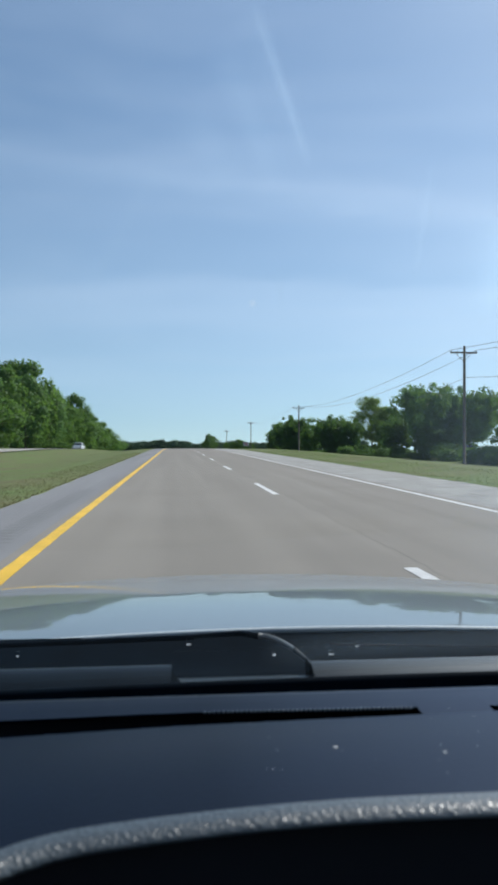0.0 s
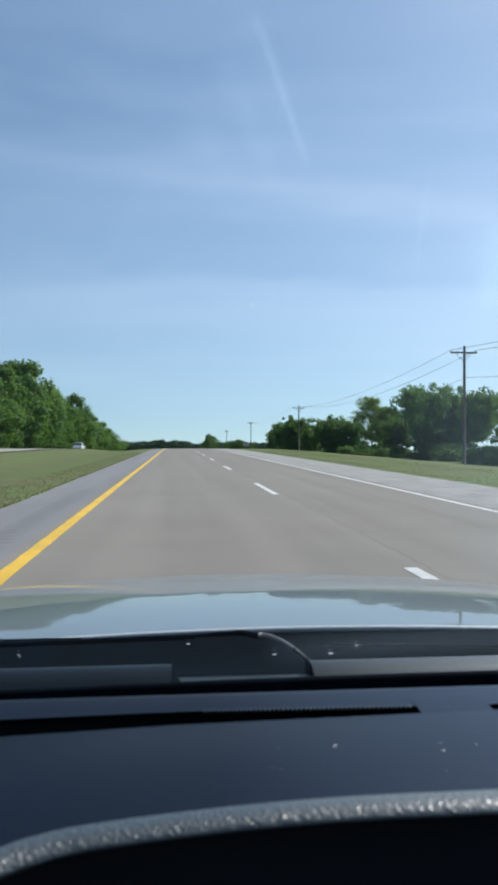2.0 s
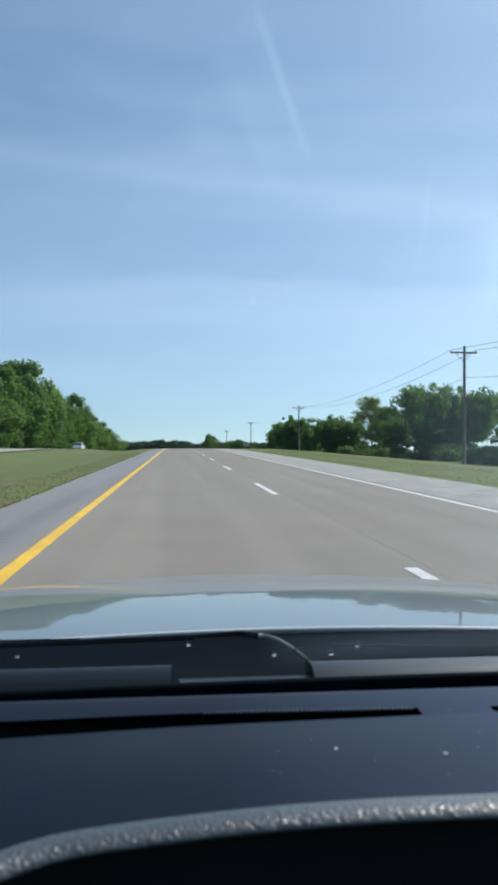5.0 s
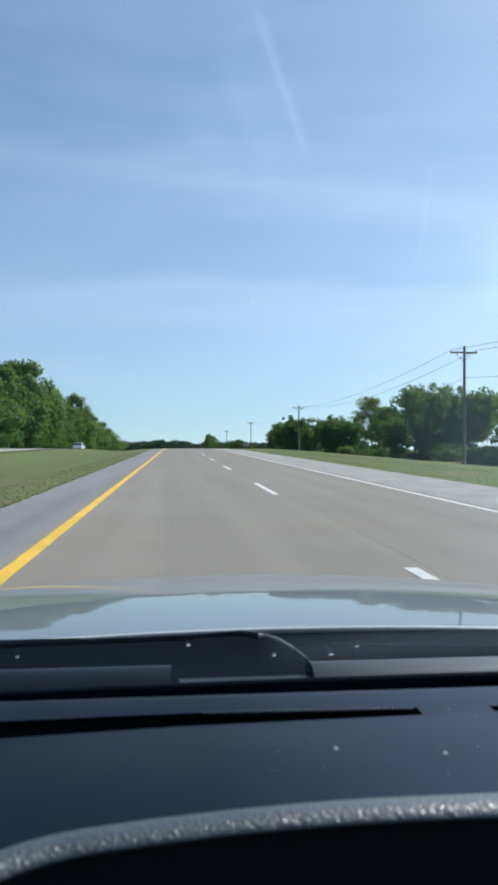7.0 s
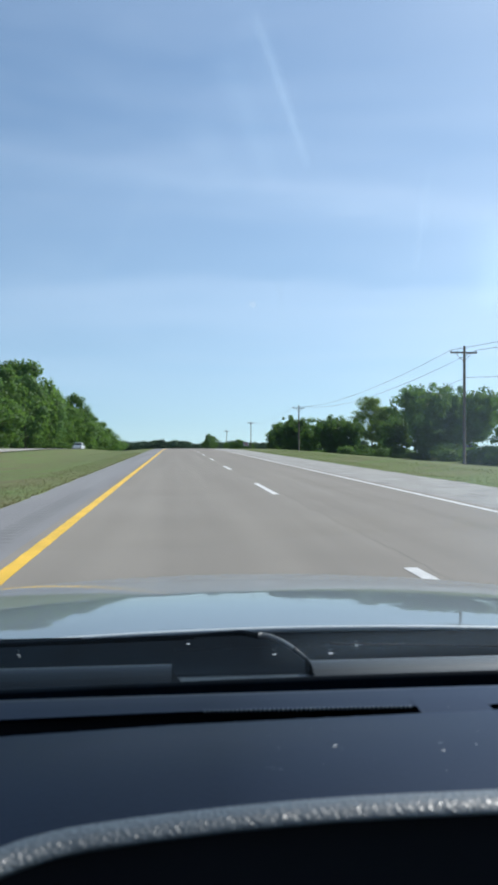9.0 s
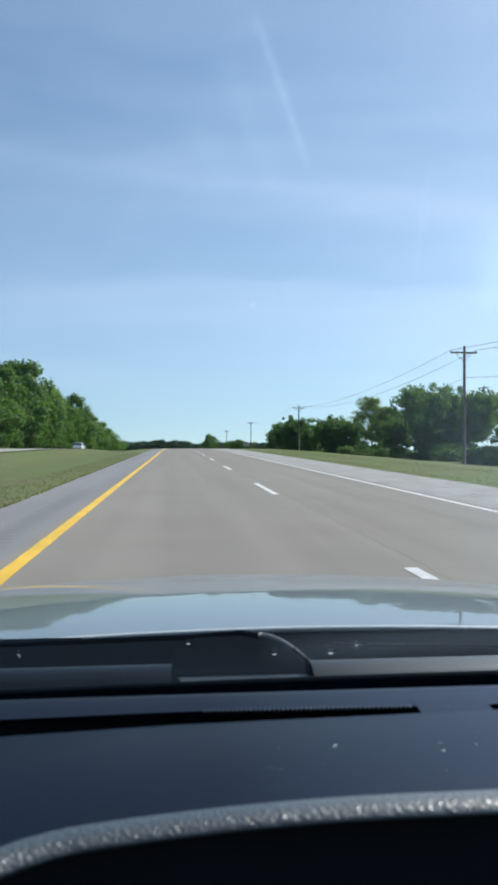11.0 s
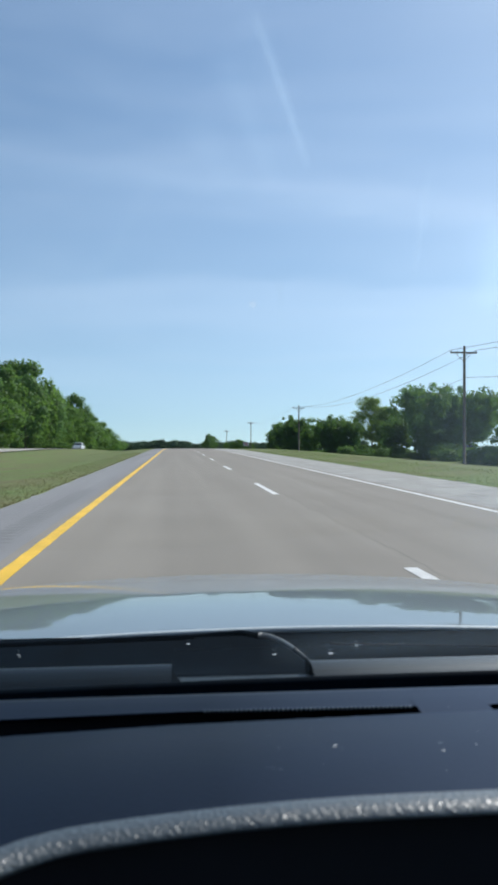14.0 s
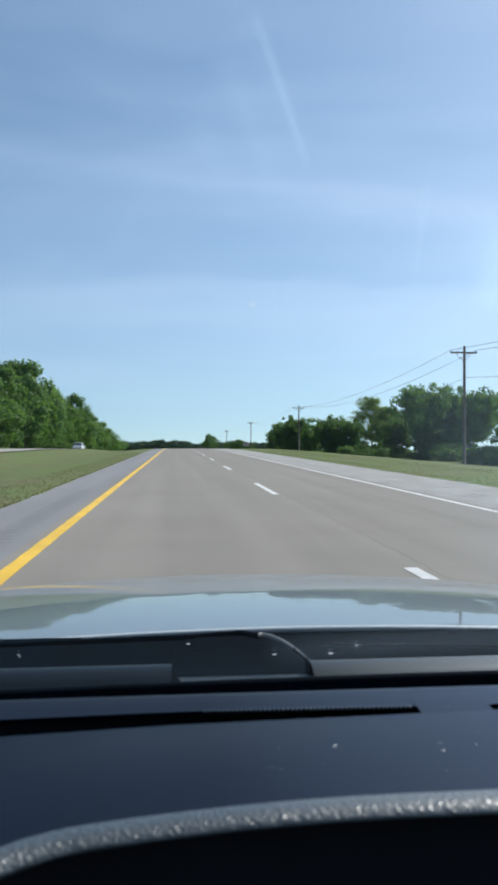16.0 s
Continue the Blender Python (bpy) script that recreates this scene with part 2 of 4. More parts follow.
M_DROP = bpy.data.materials.new("dried drop")
M_DROP.use_nodes = True
film_node = M_DROP.node_tree.nodes.new("ShaderNodeBsdfTranslucent")
film_node.inputs["Color"].default_value = (0.50, 0.56, 0.60, 1)
M_DROP.node_tree.links.new(film_node.outputs["BSDF"], M_DROP.node_tree.nodes["Material Output"].inputs["Surface"])
M_CHROME = material("worn steel", (0.55, 0.56, 0.57), 0.25, metal=1.0, vary=0.1, scale=40)
M_LINER = material("grey headliner", (0.16, 0.16, 0.165), 0.95, vary=0.08, scale=6, bump=0.2, bump_scale=300, bump_dist=0.001)
M_TYRE = material("tyre", (0.015, 0.015, 0.015), 0.8, vary=0.2, scale=8)
M_RIM = material("alloy", (0.4, 0.4, 0.41), 0.35, metal=1.0, vary=0.1, scale=8)
M_BRICK = material("red brown brick", (0.20, 0.085, 0.06), 0.9, vary=0.2, scale=3, fine=0.25, fine_scale=20)
M_ROOF = material("brown shingles", (0.115, 0.10, 0.085), 0.9, vary=0.2, scale=2, fine=0.25, fine_scale=14, bump=0.4, bump_scale=12)
M_WOODWHITE = material("white painted wood", (0.72, 0.71, 0.68), 0.6, vary=0.06, scale=2)
M_DARKPAINT = material("dark maroon paint", (0.045, 0.018, 0.018), 0.35, vary=0.1, scale=2, coat=0.6)
M_BLACKPAINT = material("black paint", (0.015, 0.016, 0.018), 0.3, vary=0.1, scale=2, coat=0.6)
M_BLUEPAINT = material("dark blue paint", (0.02, 0.045, 0.12), 0.35, vary=0.1, scale=2, coat=0.6)
M_WHITEPAINT = material("white car paint", (0.72, 0.73, 0.74), 0.35, vary=0.04, scale=2, coat=0.6)
M_RED = material("red board", (0.50, 0.075, 0.06), 0.6, vary=0.1, scale=3, fine=0.08)
M_PALE = material("pale lilac board", (0.52, 0.52, 0.58), 0.6, vary=0.1, scale=3)


def glass(name, tint, strength, smears_and_glare=()):
    """A clear pane: straight through, with the mirror image that its angle gives."""
    m = bpy.data.materials.new(name)
    m.use_nodes = True
    nt = m.node_tree
    nt.nodes.remove(nt.nodes["Principled BSDF"])
    clear = nt.nodes.new("ShaderNodeBsdfTransparent")
    clear.inputs["Color"].default_value = (*tint, 1)
    shine = nt.nodes.new("ShaderNodeBsdfGlossy")
    shine.inputs["Roughness"].default_value = 0.02
    fres = nt.nodes.new("ShaderNodeFresnel")
    fres.inputs["IOR"].default_value = strength
    mix = nt.nodes.new("ShaderNodeMixShader")
    nt.links.new(fres.outputs["Fac"], mix.inputs["Fac"])
    nt.links.new(clear.outputs["BSDF"], mix.inputs[1])
    nt.links.new(shine.outputs["BSDF"], mix.inputs[2])
    # a thin film of dust that catches the sun
    film = nt.nodes.new("ShaderNodeBsdfTranslucent")
    film.inputs["Color"].default_value = (0.6, 0.8, 0.95, 1)
    tc = nt.nodes.new("ShaderNodeTexCoord")
    n = nt.nodes.new("ShaderNodeTexNoise")
    n.inputs["Scale"].default_value, n.inputs["Detail"].default_value = 3.0, 4
    nt.links.new(tc.outputs["Object"], n.inputs["Vector"])
    r = nt.nodes.new("ShaderNodeMapRange")
    r.inputs["From Min"].default_value, r.inputs["From Max"].default_value = 0.3, 0.75
    r.inputs["To Min"].default_value, r.inputs["To Max"].default_value = 0.0015, 0.0045
    nt.links.new(n.outputs["Fac"], r.inputs["Value"])
    amount = r.outputs["Result"]
    sep = nt.nodes.new("ShaderNodeSeparateXYZ")
    nt.links.new(tc.outputs["Object"], sep.inputs["Vector"])

    def reckon(op, a, b=None, c=None):
        k = nt.nodes.new("ShaderNodeMath")
        k.operation = op
        for i, q in enumerate((a, b, c)):
            if q is None:
                continue
            if isinstance(q, (int, float)):
                k.inputs[i].default_value = q
            else:
                nt.links.new(q, k.inputs[i])
        return k.outputs[0]

    # wiped smears and painted patches of glare: from and to on the pane, half width, strength
    for (xa, ya), (xb, yb), wide, strong in smears_and_glare:
        d = math.hypot(xb - xa, yb - ya)
        tx, ty = (xb - xa) / d, (yb - ya) / d
        along = reckon("MULTIPLY_ADD", sep.outputs["X"], tx, reckon("MULTIPLY_ADD", sep.outputs["Y"], ty, -(xa * tx + ya * ty)))
        aside = reckon("MULTIPLY_ADD", sep.outputs["X"], -ty, reckon("MULTIPLY_ADD", sep.outputs["Y"], tx, xa * ty - ya * tx))
        fall = reckon("POWER", 2.718, reckon("MULTIPLY", reckon("MULTIPLY", aside, aside), -1 / wide ** 2))
        mid = reckon("MULTIPLY_ADD", along, 2 / d, -1)
        ends = reckon("MAXIMUM", reckon("SUBTRACT", 1, reckon("MULTIPLY", reckon("MULTIPLY", mid, mid), reckon("MULTIPLY", mid, mid))), 0)
        amount = reckon("MULTIPLY_ADD", reckon("MULTIPLY", fall, ends), strong, amount)
    dusty = nt.nodes.new("ShaderNodeMixShader")
    nt.links.new(amount, dusty.inputs["Fac"])
    nt.links.new(mix.outputs["Shader"], dusty.inputs[1])
    nt.links.new(film.outputs["BSDF"], dusty.inputs[2])
    nt.links.new(dusty.outputs["Shader"], nt.nodes["Material Output"].inputs["Surface"])
    return m


M_SCREEN = glass("windscreen glass", (0.97, 0.985, 0.98), 1.3, (
    ((0.0150, 0.153), (0.0322, 0.1885), 0.0008, 0.11),
    ((0.0110, 0.150), (0.0325, 0.192), 0.0035, 0.025),
    ((0.0085, 0.160), (0.0260, 0.196), 0.0034, 0.045),
    ((0.0020, 0.174), (0.0150, 0.196), 0.0040, 0.03),
    ((0.0000, 0.182), (-0.030, 0.240), 0.0014, 0.02),
    ((0.0630, 0.189), (0.0705, 0.227), 0.0008, 0.06),
    # wedge of glare at the right edge, painted into the film
    ((0.0900, 0.204), (0.1000, 0.238), 0.0045, 0.14),
    ((0.0840, 0.200), (0.1040, 0.245), 0.0080, 0.10),
    ((0.0290, 0.222), (0.0345, 0.246), 0.0008, 0.03),
    ((0.062, 0.236), (0.064, 0.243), 0.0012, 0.03),
    ((-0.070, 0.184), (0.130, 0.213), 0.0030, 0.02),
    # broad dusty veils that also paint in glare and brightness on the right
    ((0.070, 0.225), (0.240, 0.50), 0.026, 0.034),
    ((0.085, 0.120), (0.120, 0.260), 0.028, 0.028),
    ((0.06, 0.570), (0.42, 0.555), 0.030, 0.035)))
M_GLASSDARK = material("dark car glass", (0.012, 0.014, 0.016), 0.4, specular=0.15, vary=0.1, scale=1)


# ---- mesh helpers ----
def mesh_of(name, verts, faces, mat, smooth=False):
    me = bpy.data.meshes.new(name)
    me.from_pydata([tuple(v) for v in verts], [], [tuple(f) for f in faces])
    if mat:
        me.materials.append(mat)
    if smooth:
        me.polygons.foreach_set("use_smooth", [True] * len(me.polygons))
    me.update()
    return me


def child(ob, parent):
    if parent is not None:
        ob.parent = parent
    return ob


def put(name, me, parent=None, label=""):
    """A mesh as an object under its thing or part."""
    ob = child(new(name, me), parent)
    return tagged(ob, label) if label else ob


def part(name, bm, mat, parent=None, label="", smooth=False):
    """A bmesh as one mesh object under a thing or part."""
    me = bpy.data.meshes.new(name)
    bm.to_mesh(me)
    bm.free()
    me.materials.append(mat)
    if smooth:
        me.polygons.foreach_set("use_smooth", [True] * len(me.polygons))
    return put(name, me, parent, label)


def thing(name, label, category, at=None, group="", kind=""):
    e = new(name)
    e.empty_display_size = 0.1
    if at is not None:
        e.matrix_basis = at
    return tagged(e, label, category, group, kind)


def box(bm, x0, x1, y0, y1, z0, z1, bevel=0.0):
    r = bmesh.ops.create_cube(bm, size=1, matrix=Matrix.Translation(((x0 + x1) / 2, (y0 + y1) / 2, (z0 + z1) / 2)) @ Matrix.Diagonal((x1 - x0, y1 - y0, z1 - z0, 1)))
    if bevel:
        es = list({e for v in r["verts"] for e in v.link_edges})
        bmesh.ops.bevel(bm, geom=es, offset=bevel, segments=2, affect="EDGES", profile=0.5)
    return bm


def boxed(*a, bevel=0.0):
    return box(bmesh.new(), *a, bevel=bevel)


def sheet(xs, ys, f):
    """Vertices and faces of a grid over xs and ys at the heights f(x, y)."""
    nx = len(xs)
    verts = [(x, y, f(x, y)) for y in ys for x in xs]
    faces = [(j * nx + i, j * nx + i + 1, (j + 1) * nx + i + 1, (j + 1) * nx + i) for j in range(len(ys) - 1) for i in range(nx - 1)]
    return verts, faces


def loft(rows):
    """Vertices and faces of a skin over rows of equally many points."""
    n = len(rows[0])
    verts = [p for r in rows for p in r]
    faces = [(j * n + i, j * n + i + 1, (j + 1) * n + i + 1, (j + 1) * n + i) for j in range(len(rows) - 1) for i in range(n - 1)]
    return verts, faces


def tube(path, radius, sides=6):
    """A round bar along a path; radius is a number or one for each point."""
    rs = radius if isinstance(radius, (list, tuple)) else [radius] * len(path)
    verts, faces = [], []
    path = [Vector(p) for p in path]
    for i, p in enumerate(path):
        d = (path[min(i + 1, len(path) - 1)] - path[max(i - 1, 0)]).normalized()
        side = d.cross(Vector((0, 0, 1))) if abs(d.z) < 0.95 else d.cross(Vector((0, 1, 0)))
        side.normalize()
        up = side.cross(d)
        for k in range(sides):
            a = 2 * math.pi * k / sides
            verts.append(p + rs[i] * (math.cos(a) * side + math.sin(a) * up))
    for i in range(len(path) - 1):
        for k in range(sides):
            a, b = i * sides + k, i * sides + (k + 1) % sides
            faces.append((a, b, b + sides, a + sides))
    faces.append(tuple(range(sides)))
    faces.append(tuple(reversed(range((len(path) - 1) * sides, len(path) * sides))))
    return verts, faces


def smooth_step(a, b, x):
    t = min(1, max(0, (x - a) / (b - a)))
    return t * t * (3 - 2 * t)


# ---- the lie of the land ----
def grade(y):
    """Height of the road's line: level, then over a crest and down."""
    if y < 80:
        return 0.0
    if y < 140:
        return -1.18e-4 * (y - 80) ** 2
    z = -1.18e-4 * 3600 - 0.0195 * (min(y, 400) - 140) - 0.33 * smooth_step(135, 175, y)
    if y > 400:
        z -= 0.016 * (y - 400)
    return z


def land(x, y):
    """Height of the ground beside the road."""
    z = grade(y)
    if -16.2 < x < -3.1:
        u = (x + 3.1) / -13.3
        z += -0.05 - 0.35 * math.sin(math.pi * u) ** 2
    elif x < -24.2:
        z += 0.35 * smooth_step(-25, -36, x)
    elif x > 8.2:
        z += -0.02 - 1.35 * smooth_step(11, 31, x) - 0.10 * math.exp(-((x - 10.0) / 1.4) ** 2)
    else:
        z -= 0.10
    if x > 8.2 or x < -24.2 or -16 < x < -3.4:
        z += 0.05 * noise.noise((x * 0.25, y * 0.25, 0))
    return z


def spaced(stops):
    out = []
    for a, b, s in stops:
        k = max(1, round((b - a) / s))
        out += [a + (b - a) * i / k for i in range(k)]
    return out + [stops[-1][1]]


gx = spaced([(-3000, -400, 400), (-400, -60, 30), (-60, -25, 3), (-25, -24, 0.5), (-24, -17, 3.5), (-17, -16, 0.5), (-16, -3.6, 0.9), (-3.6, -2.8, 0.2),
             (-2.8, 7.75, 5.275), (7.75, 9, 0.25), (9, 24, 1.0), (24, 60, 4), (60, 400, 30), (400, 3000, 400)])
gy = spaced([(-400, -40, 20), (-40, 8, 4), (8, 80, 1.5), (80, 300, 5), (300, 640, 20), (640, 4400, 250)])
v, f = sheet(gx, gy, land)
ground = tagged(put("ground", mesh_of("ground", v, f, M_GROUND, True)), "mown grass verges and median with worn patches", "grass", kind="structure")

ry = spaced([(-400, 0, 20), (0, 60, 4), (60, 150, 4), (150, 640, 20), (640, 1200, 80)])
X_YELLOW, X_DASH, X_EDGE = -1.465, 2.10, 5.12


def strip(name, xs, mat, lift=0.0, ys=ry, parent=None, label="", category=""):
    v, f = sheet(xs, ys, lambda x, y: grade(y) + lift)
    ob = put(name, mesh_of(name, v, f, mat, True), parent, label)
    return tagged(ob, category=category, kind="structure") if category else ob


road = strip("road", [X_YELLOW - 0.2, 0.5, 2.2, X_EDGE + 0.25], M_ROAD, label="worn grey-brown asphalt carriageway with two lanes", category="road")
# the shoulders lie level with the lanes and break off raggedly at the grass
def ragged(name, x_in, x_out, mat, label, drop):
    ys = spaced([(-400, 0, 10), (0, 90, 0.3), (90, 200, 4), (200, 640, 20), (640, 1200, 80)])
    rows = []
    for y in ys:
        w = 0.10 * noise.noise((y * 1.3, x_out, 3)) + 0.09 * noise.noise((y * 0.31, x_out, 9))
        z = grade(y)
        rows.append([(x_in, y, z), ((x_in + x_out) / 2, y, z - drop * 0.4), (x_out + w, y, z - drop), (x_out + w + math.copysign(0.05, x_out), y, z - drop - 0.16)])
    if x_out > x_in:
        rows = [r[::-1] for r in rows]
    v, f = loft(rows)
    return tagged(put(name, mesh_of(name, v, [q[::-1] for q in f], mat)), label, "road shoulder", kind="structure")


ragged("shoulder_left", X_YELLOW - 0.2, -2.95, M_SHOULDER, "grey asphalt shoulder with a milled rumble strip", 0.02)
ragged("shoulder_right", X_EDGE + 0.25, 8.0, M_GRAVEL, "pale gravelly shoulder beside the lane", 0.04)
opp = strip("road_opposite", [-24.0, -20, -16.4], M_OLDROAD, 0.01, label="pale asphalt of the opposite carriageway across the median", category="road")
strip("edge_line", [-17.25, -17.13], M_YELLOW, 0.016, parent=opp)
strip("edge_line", [-23.0, -22.88], M_WHITE, 0.016, parent=opp)


def paint(name, x, width, y0, y1, mat, parent, step=0.35, seed=0):
    """A painted line with edges a little worn."""
    n = max(2, round((y1 - y0) / step))
    rows = []
    for i in range(n + 1):
        y = y0 + (y1 - y0) * i / n
        a = 0.008 * noise.noise((y * 2.7, seed, 1)) + 0.006 * noise.noise((y * 9, seed, 5))
        b = 0.008 * noise.noise((y * 2.7, seed, 21)) + 0.006 * noise.noise((y * 9, seed, 25))
        z = grade(y) + 0.005
        rows.append([(x - width / 2 + a, y, z), (x + width / 2 + b, y, z)])
    v, f = loft(rows)
    return put(name, mesh_of(name, v, f, mat), parent)


paint("yellow_line", X_YELLOW, 0.155, -100, 70, M_YELLOW, road, 0.2)
paint("yellow_line", X_YELLOW, 0.155, 70, 400, M_YELLOW, road, 4)
paint("edge_line", X_EDGE, 0.125, -100, 70, M_WHITE, road, 0.3, 3)
paint("edge_line", X_EDGE, 0.125, 70, 400, M_WHITE, road, 4, 3)
for k in range(-9, 20):
    y0 = 2.55 + 13.75 * k
    paint("lane_dash", X_DASH, 0.13, y0, y0 + 4.3, M_WHITE, road, 0.25, k)

# milled grooves of the rumble strip: flat quads, their shade put into the colour
rv, rf = [], []
for k in range(84):
    y = -8 + k * 0.32
    k4 = len(rv)
    for dy in (-0.08, 0.08):
        for x in (-2.27, -1.87):
            rv.append((x + 0.012 * math.sin(k * 2.3), y + dy + 0.01 * math.sin(k * 1.1 + x), grade(y) - 0.0022 + 0.011 * (x + 1.87)))
    rf.append((k4, k4 + 1, k4 + 3, k4 + 2))
M_GROOVE = asphalt("groove shade asphalt", (0.212, 0.21, 0.212))
tagged(put("rumble_strip", mesh_of("rumble_strip", rv, rf, M_GROOVE)), "milled rumble strip grooves in the grey shoulder", "rumble strip", kind="stuff")


# ---- plants ----
rng = np.random.default_rng(7)


def leaves(centres, sizes, outward, rng, long=1.0):
    """Small bent leaves, two triangles each, loosely facing outward from their clump."""
    n = len(centres)
    nrm = outward + rng.normal(size=(n, 3)) * 0.45 + [0, 0, 0.25]
    nrm /= np.linalg.norm(nrm, axis=1)[:, None]
    d = rng.normal(size=(n, 3))
    d -= (d * nrm).sum(1)[:, None] * nrm
    d /= np.linalg.norm(d, axis=1)[:, None]
    e = np.cross(nrm, d)
    s = sizes[:, None]
    p0 = centres - d * s * 0.5 * long
    p2 = centres + d * s * 0.5 * long
    p1 = centres + e * s * 0.36 + nrm * s * 0.12
    p3 = centres - e * s * 0.36 + nrm * s * 0.12
    verts = np.stack([p0, p1, p2, p3], 1).reshape(-1, 3)
    i = np.arange(n)[:, None] * 4
    faces = np.concatenate([i + [[0, 1, 2]], i + [[0, 2, 3]]], 0)
    return verts, faces


def quick_mesh(name, verts, faces, mat):
    me = bpy.data.meshes.new(name)
    k = faces.shape[1]
    me.vertices.add(len(verts))
    me.vertices.foreach_set("co", np.ascontiguousarray(verts, dtype=np.float32).ravel())
    me.loops.add(faces.size)
    me.loops.foreach_set("vertex_index", np.ascontiguousarray(faces, dtype=np.int32).ravel())
    me.polygons.add(len(faces))
    me.polygons.foreach_set("loop_start", np.arange(0, faces.size, k, dtype=np.int32))
    me.polygons.foreach_set("loop_total", np.full(len(faces), k, dtype=np.int32))
    me.materials.append(mat)
    me.update(calc_edges=True)
    me.validate()
    return me


def limbs(height, spread, count, rng, low=0.2, rise=0.5, r0=0.16, twigs=3):
    """A leaning tapered trunk with limbs and twigs. Returns its mesh data and the tips."""
    verts, faces, tips = [], [], []

    def add(path, radii, sides):
        v, f = tube(path, radii, sides)
        o = len(verts)
        verts.extend(v)
        faces.extend([tuple(i + o for i in q) for q in f])

    lean = rng.normal(size=2) * 0.012 * height
    trunk = [Vector((lean[0] * t * t + 0.05 * math.sin(5 * t), lean[1] * t * t + 0.05 * math.cos(4 * t) - 0.05, -0.25 + (height * 0.88 + 0.25) * t)) for t in (0, 0.04, 0.15, 0.3, 0.5, 0.7, 0.85, 1)]
    add(trunk, [r0 * k for k in (1.5, 1.15, 1.0, 0.85, 0.62, 0.4, 0.22, 0.06)], 8)
    tips.append(np.array(trunk[-1]))
    for i in range(count):
        t = low + (0.95 - low) * (i + rng.random()) / count
        base = trunk[0].lerp(trunk[-1], t)
        base.x, base.y = lean[0] * t * t, lean[1] * t * t - 0.05
        a = i * 2.4 + rng.normal() * 0.4
        reach = spread(t) * (0.56 + 0.52 * rng.random())
        up = rise * reach * (0.6 + 0.8 * rng.random())
        mid = base + Vector((math.cos(a) * reach * 0.5, math.sin(a) * reach * 0.5, up * 0.35))
        end = base + Vector((math.cos(a) * reach, math.sin(a) * reach, up))
        add([base, mid, end], [r0 * 0.34 * (1 - t * 0.6), r0 * 0.2 * (1 - t * 0.6), 0.012], 5)
        tips += [np.array(end), np.array(mid.lerp(end, 0.55))]
        for _ in range(twigs):
            s = 0.35 + 0.6 * rng.random()
            p = mid.lerp(end, s) if s > 0.5 else base.lerp(mid, s * 2)
            q = p + Vector(np.clip(rng.normal(size=3), -1.3, 1.3) * reach * 0.3) + Vector((0, 0, 0.12 * reach))
            add([p, p.lerp(q, 0.5) + Vector((0, 0, 0.03 * reach)), q], [r0 * 0.09, r0 * 0.06, 0.006], 4)
            tips.append(np.array(q))
    return verts, faces, np.array(tips)


def crown_of(tips, per, clump, size, rng, squash=0.75):
    """Clumps of leaves round the tips of the limbs: dense towards their skin, with a few strays."""
    pts, sz, out = [], [], []
    middle = tips.mean(0)
    for t in tips:
        n = int(per * (0.5 + rng.random()))
        c = clump * (0.55 + 0.8 * rng.random())
        d = rng.normal(size=(n, 3))
        d /= np.linalg.norm(d, axis=1)[:, None]
        reach = rng.random(n) ** 0.3
        stray = rng.random(n) < 0.06
        reach[stray] *= 1.0 + 0.45 * rng.random(stray.sum())
        lump = 1 + 0.25 * np.sin(d[:, 0] * 5 + t[0] * 3) * np.sin(d[:, 1] * 5 + t[1] * 3)
        pts.append(t + d * (reach * lump)[:, None] * [c, c, c * squash])
        sz.append(size * (0.6 + 0.8 * rng.random(n)))
        away = t - middle
        out.append(d + 0.5 * away / (np.linalg.norm(away) + 0.1))
    return leaves(np.concatenate(pts), np.concatenate(sz), np.concatenate(out), rng)


def tree_kind(name, label, height, spread, count, per, clump, size, leaf, seed, low=0.2, rise=0.5, r0=0.16, twigs=3, squash=0.75, category="tree"):
    """One tree, trunk and crown, standing at the origin."""
    r = np.random.default_rng(seed)
    v, f, tips = limbs(height, spread, count, r, low, rise, r0, twigs)
    e = thing(name, label, category)
    put("trunk", mesh_of("trunk", v, f, M_BARK, True), e)
    if per:
        cv, cf = crown_of(tips, per, clump, size, r, squash)
        put("crown", quick_mesh("crown", cv, cf, leaf), e)
    return e


def oval(w, top=0.9, low=0.2):
    """Reach of the limbs up the trunk for a rounded crown."""
    return lambda t: w * max(0.12, math.sin(math.pi * min(1, max(0.0, (t - low + 0.12) / (1.12 - low)))) ** 0.7)


def cone(w, low=0.05):
    return lambda t: w * max(0.05, 1 - (t - low) / (1 - low)) ** 0.8


def drop_shape(w):
    """Reach of the limbs for a crown that is widest low down and narrows to a blunt top."""
    return lambda t: w * (0.8 + 0.2 * min(1, t / 0.3)) * max(0.06, 1 - max(0, t - 0.3) / 0.76) ** 0.6


